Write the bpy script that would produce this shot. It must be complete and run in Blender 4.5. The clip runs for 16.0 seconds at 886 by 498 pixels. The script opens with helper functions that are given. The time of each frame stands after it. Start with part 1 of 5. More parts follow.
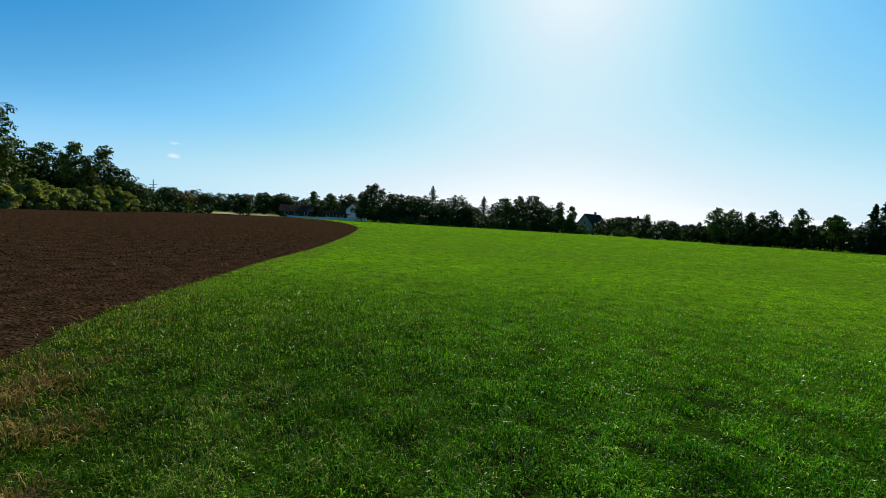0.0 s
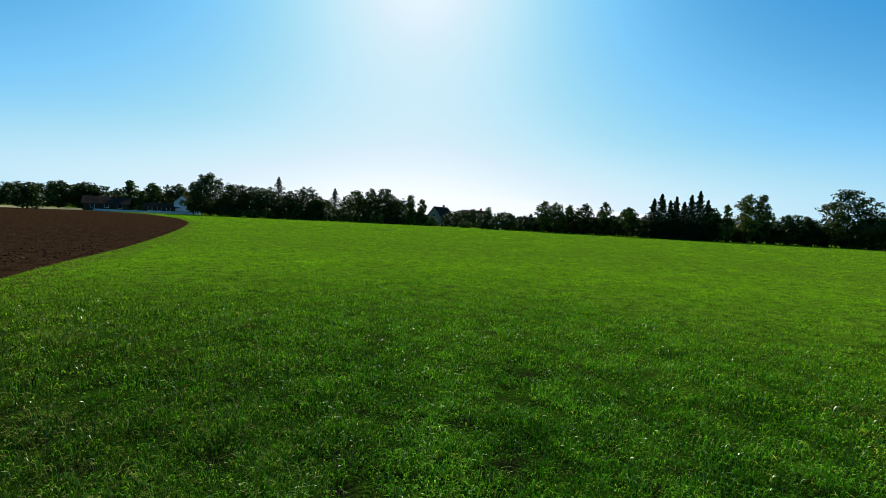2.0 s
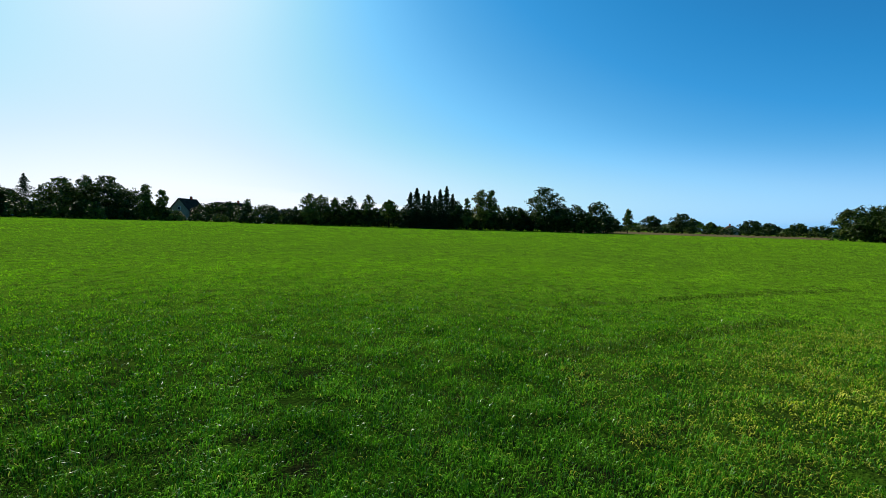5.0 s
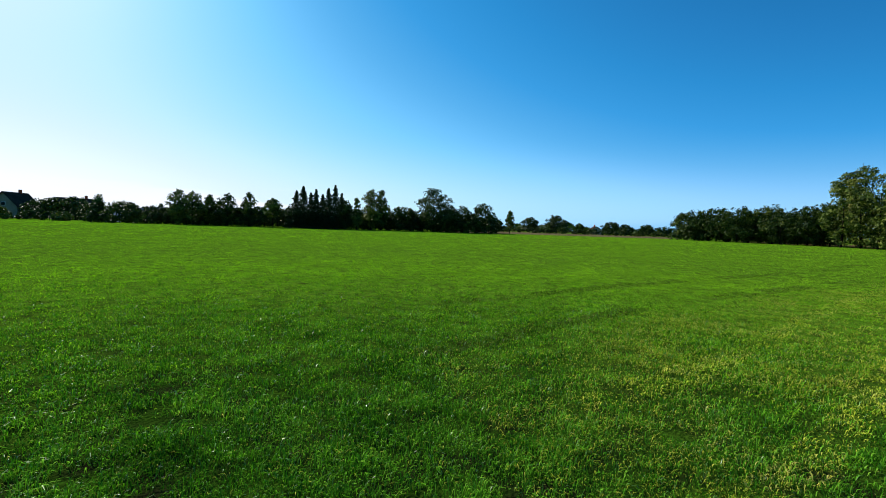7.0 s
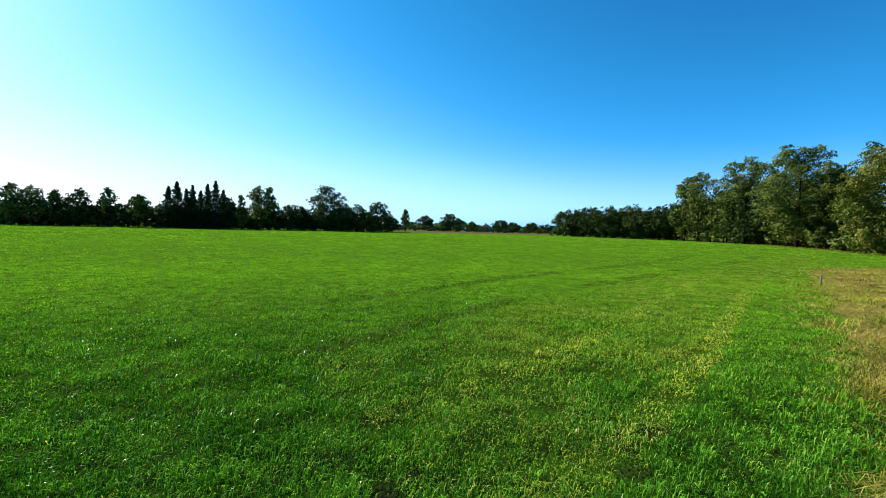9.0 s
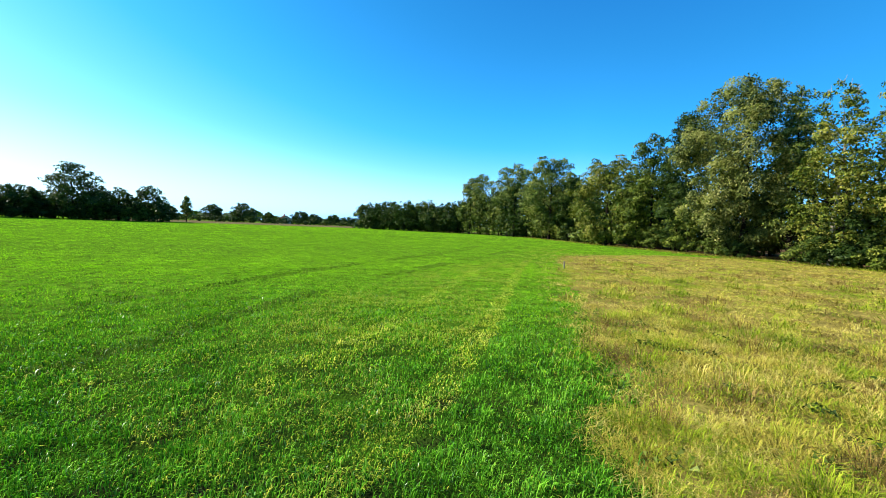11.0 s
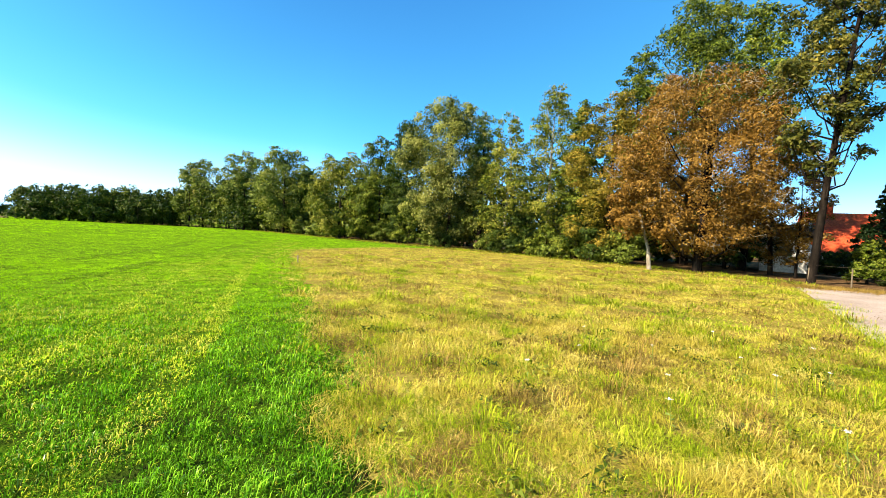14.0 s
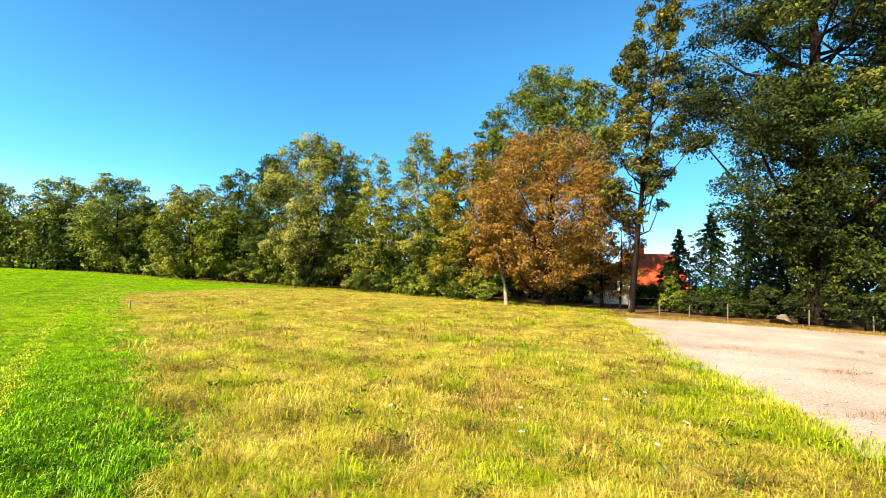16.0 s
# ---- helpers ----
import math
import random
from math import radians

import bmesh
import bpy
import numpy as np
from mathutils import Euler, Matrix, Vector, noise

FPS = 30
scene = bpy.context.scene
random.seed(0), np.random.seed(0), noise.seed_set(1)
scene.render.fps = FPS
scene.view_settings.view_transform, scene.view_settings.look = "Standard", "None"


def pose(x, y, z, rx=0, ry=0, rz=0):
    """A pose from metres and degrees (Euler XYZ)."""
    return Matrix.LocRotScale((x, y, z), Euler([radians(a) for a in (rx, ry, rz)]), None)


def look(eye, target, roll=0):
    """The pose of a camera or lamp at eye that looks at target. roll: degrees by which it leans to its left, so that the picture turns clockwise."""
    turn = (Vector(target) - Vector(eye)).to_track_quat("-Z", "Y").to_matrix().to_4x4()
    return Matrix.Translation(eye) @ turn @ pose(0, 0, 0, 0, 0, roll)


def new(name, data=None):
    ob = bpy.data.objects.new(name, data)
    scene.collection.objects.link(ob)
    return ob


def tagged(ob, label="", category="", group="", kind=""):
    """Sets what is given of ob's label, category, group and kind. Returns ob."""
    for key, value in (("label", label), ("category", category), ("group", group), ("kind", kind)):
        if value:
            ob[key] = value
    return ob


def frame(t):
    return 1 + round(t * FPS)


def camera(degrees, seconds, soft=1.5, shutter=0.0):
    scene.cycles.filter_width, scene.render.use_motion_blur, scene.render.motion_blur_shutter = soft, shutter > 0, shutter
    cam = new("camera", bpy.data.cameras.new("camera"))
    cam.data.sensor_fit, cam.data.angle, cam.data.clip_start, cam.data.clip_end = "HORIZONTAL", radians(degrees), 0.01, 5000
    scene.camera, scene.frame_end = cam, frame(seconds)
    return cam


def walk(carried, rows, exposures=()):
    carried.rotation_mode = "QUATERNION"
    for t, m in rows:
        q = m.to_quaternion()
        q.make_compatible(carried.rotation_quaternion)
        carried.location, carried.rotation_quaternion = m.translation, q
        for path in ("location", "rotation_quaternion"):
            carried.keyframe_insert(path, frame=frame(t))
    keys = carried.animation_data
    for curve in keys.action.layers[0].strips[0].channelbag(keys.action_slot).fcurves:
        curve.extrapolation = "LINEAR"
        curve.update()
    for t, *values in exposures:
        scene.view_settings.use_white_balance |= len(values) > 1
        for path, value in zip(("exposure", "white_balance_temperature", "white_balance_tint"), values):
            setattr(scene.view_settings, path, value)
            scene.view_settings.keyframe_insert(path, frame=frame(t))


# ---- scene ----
cam = camera(89.9, 16.0, soft=0.8)
# seconds, x, y, z, yaw, pitch, roll
ROWS = [
    (0.0, 0.000, -0.000, 1.600, 0.00, -3.61, 3.21),
    (0.5, 0.089, 0.005, 1.601, -5.15, -3.66, 2.93),
    (1.0, 0.139, 0.009, 1.607, -11.32, -3.40, 2.61),
    (1.5, 0.193, 0.014, 1.603, -15.34, -3.61, 2.62),
    (2.0, 0.231, 0.003, 1.596, -18.72, -3.56, 2.70),
    (2.5, 0.216, 0.001, 1.603, -23.02, -3.70, 3.17),
    (3.0, 0.192, 0.045, 1.617, -27.68, -3.57, 2.52),
    (3.5, 0.157, 0.055, 1.622, -32.65, -3.41, 2.00),
    (4.0, 0.129, 0.050, 1.627, -38.31, -3.46, 1.83),
    (6.5, 0.102, -0.129, 1.662, -59.04, -3.05, 1.75),
    (7.0, 0.146, -0.156, 1.662, -62.17, -2.96, 1.90),
    (7.5, 0.191, -0.204, 1.653, -65.91, -2.92, 1.94),
    (8.0, 0.214, -0.257, 1.647, -68.95, -2.88, 1.83),
    (10.5, 0.273, -0.348, 1.557, -92.27, -2.81, 1.95),
    (11.0, 0.270, -0.333, 1.567, -100.64, -2.83, 2.41),
    (11.5, 0.240, -0.328, 1.574, -108.39, -2.66, 2.24),
    (12.0, 0.212, -0.329, 1.573, -114.60, -2.62, 2.25),
    (12.5, 0.186, -0.343, 1.578, -120.42, -2.55, 2.28),
    (13.0, 0.175, -0.359, 1.585, -125.92, -2.45, 2.76),
    (13.5, 0.151, -0.371, 1.597, -129.86, -2.46, 2.81),
    (14.0, 0.118, -0.383, 1.603, -133.79, -2.17, 2.77),
    (14.5, 0.107, -0.412, 1.617, -137.98, -1.29, 2.85),
    (15.0, 0.086, -0.410, 1.637, -142.27, 0.22, 2.51),
    (15.5, 0.073, -0.417, 1.652, -146.39, 1.99, 2.33),
    (16.0, 0.061, -0.413, 1.664, -150.34, 3.50, 2.27),
]
EXPOSURES = [(0.0, 0.1, 6500, 10), (4.0, 0.1, 6250, 9), (8.0, 0.35, 6100, 9), (11.0, 1.13, 6200, 9), (12.5, 1.38, 6750, 10), (13.5, 1.54, 7300, 12), (16.0, 1.70, 8500, 14)]


def eye_pose(x, y, z, yaw, pitch, roll):
    ahead = Vector((-math.sin(radians(yaw)) * math.cos(radians(pitch)), math.cos(radians(yaw)) * math.cos(radians(pitch)), math.sin(radians(pitch))))
    eye = Vector((x, y, z))
    return look(eye, eye + ahead, roll)


walk(cam, [(t, eye_pose(*row)) for t, *row in ROWS], EXPOSURES)

# ---- light ----
SUN_AZ, SUN_EL = 14.5, 33.0
world = bpy.data.worlds.new("sky")
scene.world = world
world.use_nodes = True
wt = world.node_tree
sky = wt.nodes.new("ShaderNodeTexSky")
sky.sky_type, sky.sun_disc = "NISHITA", False
sky.sun_elevation, sky.sun_rotation = radians(SUN_EL), radians(SUN_AZ)
sky.air_density, sky.dust_density, sky.ozone_density = 1.0, 0.6, 2.0
wt.nodes["Background"].inputs["Strength"].default_value = 0.10
# low banks of white cloud over the horizon
coord = wt.nodes.new("ShaderNodeTexCoord")
split = wt.nodes.new("ShaderNodeSeparateXYZ")
squash = wt.nodes.new("ShaderNodeMapping")
squash.inputs["Scale"].default_value = (3.0, 3.0, 30.0)
puffs = wt.nodes.new("ShaderNodeTexNoise")
puffs.inputs["Scale"].default_value, puffs.inputs["Detail"].default_value = 1.3, 8.0
ragged = wt.nodes.new("ShaderNodeTexNoise")
ragged.inputs["Scale"].default_value = 60.0
wt.links.new(coord.outputs["Generated"], ragged.inputs["Vector"])
edge = wt.nodes.new("ShaderNodeMapRange")
edge.inputs["From Min"].default_value, edge.inputs["From Max"].default_value = 0.42, 0.52
low = wt.nodes.new("ShaderNodeMapRange")
low.inputs["From Min"].default_value, low.inputs["From Max"].default_value = 0.07, 0.03
east = wt.nodes.new("ShaderNodeMapRange")
east.inputs["From Min"].default_value, east.inputs["From Max"].default_value = 0.0, 0.22
both = wt.nodes.new("ShaderNodeMath")
both.operation = "MULTIPLY"
every = wt.nodes.new("ShaderNodeMath")
every.operation = "MULTIPLY"
north = wt.nodes.new("ShaderNodeMapRange")
north.inputs["From Min"].default_value, north.inputs["From Max"].default_value = 0.60, 0.78
sector = wt.nodes.new("ShaderNodeMath")
sector.operation = "MULTIPLY"
veil = wt.nodes.new("ShaderNodeMix")
veil.data_type = "RGBA"
veil.inputs["B"].default_value = (9.0, 9.3, 9.8, 1)
wt.links.new(coord.outputs["Generated"], split.inputs[0])
wt.links.new(coord.outputs["Generated"], squash.inputs["Vector"])
wt.links.new(squash.outputs[0], puffs.inputs["Vector"])
wt.links.new(puffs.outputs["Fac"], edge.inputs["Value"])
wt.links.new(split.outputs["Z"], low.inputs["Value"])
wt.links.new(split.outputs["X"], east.inputs["Value"])
wt.links.new(edge.outputs[0], both.inputs[0])
wt.links.new(low.outputs[0], both.inputs[1])
wt.links.new(both.outputs[0], every.inputs[0])
wt.links.new(split.outputs["Y"], north.inputs["Value"])
wt.links.new(east.outputs[0], sector.inputs[0])
wt.links.new(north.outputs[0], sector.inputs[1])
wt.links.new(sector.outputs[0], every.inputs[1])
wt.links.new(every.outputs[0], veil.inputs["Factor"])
# the colours of a clear autumn sky, from deep blue overhead to white about the sun
grey = wt.nodes.new("ShaderNodeRGBToBW")
wt.links.new(sky.outputs[0], grey.inputs[0])
level = wt.nodes.new("ShaderNodeMath")
level.operation = "MULTIPLY"
level.inputs[1].default_value = 1 / 14
wt.links.new(grey.outputs[0], level.inputs[0])
SKY = ((0.0, (0.02, 0.5, 2.0)), (1.6, (0.12, 1.08, 3.15)), (2.05, (0.18, 1.54, 3.85)), (2.35, (0.23, 1.86, 4.5)), (2.8, (0.30, 2.36, 5.4)), (3.4, (0.48, 2.98, 6.4)), (4.2, (1.05, 3.95, 7.3)), (4.8, (1.55, 4.8, 8.2)), (5.4, (2.0, 5.55, 8.8)),
       (7.0, (3.4, 6.7, 8.5)), (8.7, (5.0, 7.6, 8.8)), (10.5, (6.4, 8.0, 8.9)), (14.0, (9.6, 9.8, 10.0)))
blue = wt.nodes.new("ShaderNodeValToRGB")
while len(blue.color_ramp.elements) < len(SKY):
    blue.color_ramp.elements.new(0.5)
for element, (bright, colour) in zip(blue.color_ramp.elements, SKY):
    element.position, element.color = bright / 14, (*(c / 10 for c in colour), 1)
# away from the sun the sky stays blue further down
behind, lowly, kept, calm = (wt.nodes.new(n) for n in ("ShaderNodeMapRange", "ShaderNodeMapRange", "ShaderNodeMath", "ShaderNodeMath"))
for node, axis, values in ((behind, "Y", (-0.45, -0.95, 0.0, 0.38)), (lowly, "Z", (0.45, 0.12, 0.0, 1.0))):
    for key, value in zip(("From Min", "From Max", "To Min", "To Max"), values):
        node.inputs[key].default_value = value
    wt.links.new(split.outputs[axis], node.inputs["Value"])
kept.operation, calm.operation = "MULTIPLY", "MULTIPLY"
wt.links.new(behind.outputs[0], calm.inputs[0])
wt.links.new(lowly.outputs[0], calm.inputs[1])
less = wt.nodes.new("ShaderNodeMath")
less.operation, less.inputs[0].default_value = "SUBTRACT", 1.0
wt.links.new(calm.outputs[0], less.inputs[1])
wt.links.new(level.outputs[0], kept.inputs[0])
wt.links.new(less.outputs[0], kept.inputs[1])
wt.links.new(kept.outputs[0], blue.inputs[0])
vivid = wt.nodes.new("ShaderNodeMix")
vivid.data_type, vivid.blend_type = "RGBA", "MULTIPLY"
vivid.inputs["Factor"].default_value, vivid.inputs["B"].default_value = 1.0, (10, 10, 10, 1)
wt.links.new(blue.outputs[0], vivid.inputs["A"])
# pale haze low over the land
haze = wt.nodes.new("ShaderNodeMapRange")
for key, value in (("From Min", 0.0), ("From Max", 0.20), ("To Min", 0.26), ("To Max", 0.0)):
    haze.inputs[key].default_value = value
haze.interpolation_type = "SMOOTHSTEP"
hazy = wt.nodes.new("ShaderNodeMix")
hazy.data_type = "RGBA"
pale = wt.nodes.new("ShaderNodeMix")
pale.data_type, pale.blend_type = "RGBA", "MULTIPLY"
pale.inputs["Factor"].default_value, pale.inputs["B"].default_value = 1.0, (4.6, 1.7, 1.2, 1)
thick = wt.nodes.new("ShaderNodeMix")
thick.data_type, thick.blend_type = "RGBA", "DARKEN"
thick.inputs["Factor"].default_value, thick.inputs["B"].default_value = 1.0, (8.2, 8.9, 9.4, 1)
wt.links.new(pale.outputs["Result"], thick.inputs["A"])
wt.links.new(vivid.outputs["Result"], pale.inputs["A"])
wt.links.new(split.outputs["Z"], haze.inputs["Value"])
wt.links.new(haze.outputs[0], hazy.inputs["Factor"])
wt.links.new(vivid.outputs["Result"], hazy.inputs["A"])
wt.links.new(thick.outputs["Result"], hazy.inputs["B"])
wt.links.new(hazy.outputs["Result"], veil.inputs["A"])
# two small white clouds standing alone
last = veil
for az, rise, wide in ((-31.2, 0.119, 0.0105), (-31.6, 0.095, 0.0145)):
    shift, far_off, torn, fade, puff = (wt.nodes.new(n) for n in ("ShaderNodeMapping", "ShaderNodeVectorMath", "ShaderNodeMath", "ShaderNodeMapRange", "ShaderNodeMix"))
    toward = Vector((math.sin(radians(az)), math.cos(radians(az)), rise)).normalized()
    shift.inputs["Scale"].default_value = (1, 1, 2.6)
    shift.inputs["Location"].default_value = (-toward.x, -toward.y, -2.6 * toward.z)
    far_off.operation, torn.operation = "LENGTH", "MULTIPLY_ADD"
    torn.inputs[1].default_value = -0.03
    fade.inputs["From Min"].default_value, fade.inputs["From Max"].default_value = wide - 0.015, wide - 0.028
    fade.inputs["To Max"].default_value = 0.75
    puff.data_type = "RGBA"
    puff.inputs["B"].default_value = (8.2, 8.8, 9.4, 1)
    wt.links.new(coord.outputs["Generated"], shift.inputs["Vector"])
    wt.links.new(shift.outputs[0], far_off.inputs[0])
    wt.links.new(ragged.outputs["Fac"], torn.inputs[0])
    wt.links.new(far_off.outputs["Value"], torn.inputs[2])
    wt.links.new(torn.outputs[0], fade.inputs["Value"])
    wt.links.new(fade.outputs[0], puff.inputs["Factor"])
    wt.links.new(last.outputs["Result"], puff.inputs["A"])
    last = puff
wt.links.new(last.outputs["Result"], wt.nodes["Background"].inputs["Color"])

sun = new("sun", bpy.data.lights.new("sun", "SUN"))
sun.data.energy, sun.data.angle, sun.data.color = 5.0, radians(0.53), (1.0, 0.91, 0.76)
sun.matrix_world = look((90 * math.sin(radians(SUN_AZ)), 90 * math.cos(radians(SUN_AZ)), 90 * math.tan(radians(SUN_EL))), (0, 0, 0))

# ---- materials ----
def nodes_of(name):
    m = bpy.data.materials.new(name)
    m.use_nodes = True
    return m, m.node_tree, m.node_tree.nodes["Principled BSDF"]


def ramp_node(tree, colours):
    ramp = tree.nodes.new("ShaderNodeValToRGB")
    while len(ramp.color_ramp.elements) < len(colours):
        ramp.color_ramp.elements.new(0.5)
    for i, (element, c) in enumerate(zip(ramp.color_ramp.elements, colours)):
        element.position, element.color = i / (len(colours) - 1), (*c, 1)
    return ramp


def noise_node(tree, scale, detail=4.0, stretch=(1, 1, 1), where="Object", offset=(0, 0, 0)):
    coords, mapping, tex = tree.nodes.new("ShaderNodeTexCoord"), tree.nodes.new("ShaderNodeMapping"), tree.nodes.new("ShaderNodeTexNoise")
    mapping.inputs["Scale"].default_value, mapping.inputs["Location"].default_value = stretch, offset
    tex.inputs["Scale"].default_value, tex.inputs["Detail"].default_value = scale, detail
    tree.links.new(coords.outputs[where], mapping.inputs["Vector"])
    tree.links.new(mapping.outputs[0], tex.inputs["Vector"])
    return tex


def spread(tree, socket, low=0.3, high=0.7):
    node = tree.nodes.new("ShaderNodeMapRange")
    node.inputs["From Min"].default_value, node.inputs["From Max"].default_value = low, high
    tree.links.new(socket, node.inputs["Value"])
    return node.outputs[0]


def blend(tree, mode, fac, a, b):
    node = tree.nodes.new("ShaderNodeMix")
    node.data_type, node.blend_type = "RGBA", mode
    for key, value in (("Factor", fac), ("A", a), ("B", b)):
        if isinstance(value, (int, float)):
            node.inputs[key].default_value = value
        elif isinstance(value, tuple):
            node.inputs[key].default_value = (*value, 1)
        else:
            tree.links.new(value, node.inputs[key])
    return node.outputs["Result"]


def surface(name, colours, scale=3.0, fine=40.0, rough=0.9, bump=0.3, depth=0.02, stretch=(1, 1, 1), metal=0.0, shine=0.0):
    """A worn surface: a colour ramp over a broad noise, darkened by a fine one, with relief."""
    m, tree, bsdf = nodes_of(name)
    broad, grain = noise_node(tree, scale, 5, stretch), noise_node(tree, fine, 6, stretch)
    ramp = ramp_node(tree, colours)
    tree.links.new(spread(tree, broad.outputs["Fac"]), ramp.inputs[0])
    shade = ramp_node(tree, [(0.62, 0.62, 0.62), (1.25, 1.25, 1.25)])
    tree.links.new(spread(tree, grain.outputs["Fac"]), shade.inputs[0])
    tree.links.new(blend(tree, "MULTIPLY", 1.0, ramp.outputs[0], shade.outputs[0]), bsdf.inputs["Base Color"])
    bsdf.inputs["Roughness"].default_value, bsdf.inputs["Metallic"].default_value = rough, metal
    bsdf.inputs["Specular IOR Level"].default_value = shine
    relief = tree.nodes.new("ShaderNodeBump")
    relief.inputs["Strength"].default_value, relief.inputs["Distance"].default_value = bump, depth
    tree.links.new(grain.outputs["Fac"], relief.inputs["Height"])
    tree.links.new(relief.outputs[0], bsdf.inputs["Normal"])
    return m


def leafy(name, colours, patch=0.35, lets=0.14, rough=0.5, tint=(0.9, 1.1, 0.35), gloss=0.08, own=0.6):
    """Leaves or blades: each one its own shade, drifting over patches, and letting light through."""
    m, tree, bsdf = nodes_of(name)
    info = tree.nodes.new("ShaderNodeNewGeometry")
    drift = noise_node(tree, patch, 3)
    mixed = tree.nodes.new("ShaderNodeMath")
    mixed.operation = "MULTIPLY_ADD"
    tree.links.new(info.outputs["Random Per Island"], mixed.inputs[0])
    mixed.inputs[1].default_value = own
    scaled = tree.nodes.new("ShaderNodeMapRange")
    for key, value in (("From Min", 0.3), ("From Max", 0.7), ("To Min", -0.05), ("To Max", 0.5)):
        scaled.inputs[key].default_value = value
    tree.links.new(drift.outputs["Fac"], scaled.inputs["Value"])
    tree.links.new(scaled.outputs[0], mixed.inputs[2])
    ramp = ramp_node(tree, colours)
    tree.links.new(mixed.outputs[0], ramp.inputs[0])
    tree.links.new(ramp.outputs[0], bsdf.inputs["Base Color"])
    bsdf.inputs["Roughness"].default_value, bsdf.inputs["Specular IOR Level"].default_value = rough, gloss
    glow, both = tree.nodes.new("ShaderNodeBsdfTranslucent"), tree.nodes.new("ShaderNodeMixShader")
    tree.links.new(blend(tree, "MULTIPLY", 1.0, ramp.outputs[0], tint), glow.inputs["Color"])
    both.inputs[0].default_value = lets
    tree.links.new(bsdf.outputs[0], both.inputs[1])
    tree.links.new(glow.outputs[0], both.inputs[2])
    tree.links.new(both.outputs[0], tree.nodes["Material Output"].inputs["Surface"])
    return m


FIELD = surface("young_grass_sward", [(0.040, 0.062, 0.008), (0.085, 0.175, 0.010), (0.135, 0.275, 0.014)], 3.2, 26, 0.95, 0.9, 0.05)
# ground darkened round the eye paints shade between near blades; brighter further off
_t = FIELD.node_tree
_b = _t.nodes["Principled BSDF"]
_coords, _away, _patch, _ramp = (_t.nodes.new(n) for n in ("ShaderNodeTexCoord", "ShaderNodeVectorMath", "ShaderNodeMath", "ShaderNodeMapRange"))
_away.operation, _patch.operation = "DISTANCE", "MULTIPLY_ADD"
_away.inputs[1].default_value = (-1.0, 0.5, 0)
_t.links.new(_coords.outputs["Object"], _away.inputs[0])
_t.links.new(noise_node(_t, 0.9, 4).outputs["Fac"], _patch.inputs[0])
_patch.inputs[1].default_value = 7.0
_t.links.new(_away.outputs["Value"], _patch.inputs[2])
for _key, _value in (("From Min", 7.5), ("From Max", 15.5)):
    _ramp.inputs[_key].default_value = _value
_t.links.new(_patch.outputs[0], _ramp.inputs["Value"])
_gap_shade = ramp_node(_t, [(0.014, 0.012, 0.006), (0.018, 0.042, 0.004), (0.034, 0.084, 0.005)])
_t.links.new(spread(_t, noise_node(_t, 2.6, 5).outputs["Fac"]), _gap_shade.inputs[0])
_sward = _b.inputs["Base Color"].links[0].from_socket
_t.links.new(blend(_t, "MIX", _ramp.outputs[0], _gap_shade.outputs[0], _sward), _b.inputs["Base Color"])
STRAW = surface("dry_meadow_sward", [(0.09, 0.076, 0.018), (0.24, 0.185, 0.045), (0.16, 0.15, 0.024)], 0.9, 16, 0.95, 0.5, 0.05)
SOIL = surface("harrowed_brown_soil", [(0.019, 0.011, 0.006), (0.042, 0.024, 0.012), (0.066, 0.038, 0.020)], 2.4, 14, 0.95, 1.0, 0.12)
CLOD = surface("soil_clod", [(0.035, 0.020, 0.010), (0.056, 0.032, 0.017), (0.090, 0.054, 0.031)], 9.0, 30, 0.95, 0.8, 0.03)
GRAVEL = surface("pale_gravel", [(0.28, 0.222, 0.18), (0.37, 0.30, 0.25), (0.44, 0.365, 0.31)], 0.5, 38, 0.95, 0.8, 0.02)
LITTER = surface("brown_leaf_litter", [(0.050, 0.030, 0.016), (0.11, 0.065, 0.032), (0.17, 0.105, 0.05)], 1.6, 20, 0.95, 0.8, 0.05)
STUBBLE = surface("pale_stubble_field", [(0.30, 0.27, 0.14), (0.36, 0.33, 0.18)], 0.1, 2, 0.95, 0.3, 0.05)
FALLOW = surface("far_brown_field", [(0.10, 0.075, 0.04), (0.15, 0.11, 0.055), (0.11, 0.10, 0.04)], 0.08, 2, 0.95, 0.3, 0.05)
BARK = surface("grey_brown_bark", [(0.007, 0.006, 0.005), (0.014, 0.011, 0.009), (0.028, 0.022, 0.017)], 1.5, 14, 0.9, 0.9, 0.04, (4, 4, 0.7))
PALE_BARK = surface("pale_grey_bark", [(0.16, 0.14, 0.10), (0.30, 0.27, 0.21), (0.12, 0.10, 0.07)], 1.5, 14, 0.9, 0.7, 0.03, (3, 3, 0.8))
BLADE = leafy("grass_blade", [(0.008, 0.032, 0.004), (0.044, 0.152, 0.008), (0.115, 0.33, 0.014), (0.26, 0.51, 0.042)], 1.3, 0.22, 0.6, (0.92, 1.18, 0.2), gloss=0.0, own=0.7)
# coarse grass by the soil; its dark tone also paints rut shadow
BLADE_COARSE_SHADOW = leafy("coarse_and_rut_shadow_blade", [(0.005, 0.014, 0.003), (0.026, 0.066, 0.005), (0.070, 0.13, 0.010), (0.24, 0.26, 0.07)], 1.0, 0.15, 0.6, (0.95, 1.1, 0.15), gloss=0.0, own=0.75)
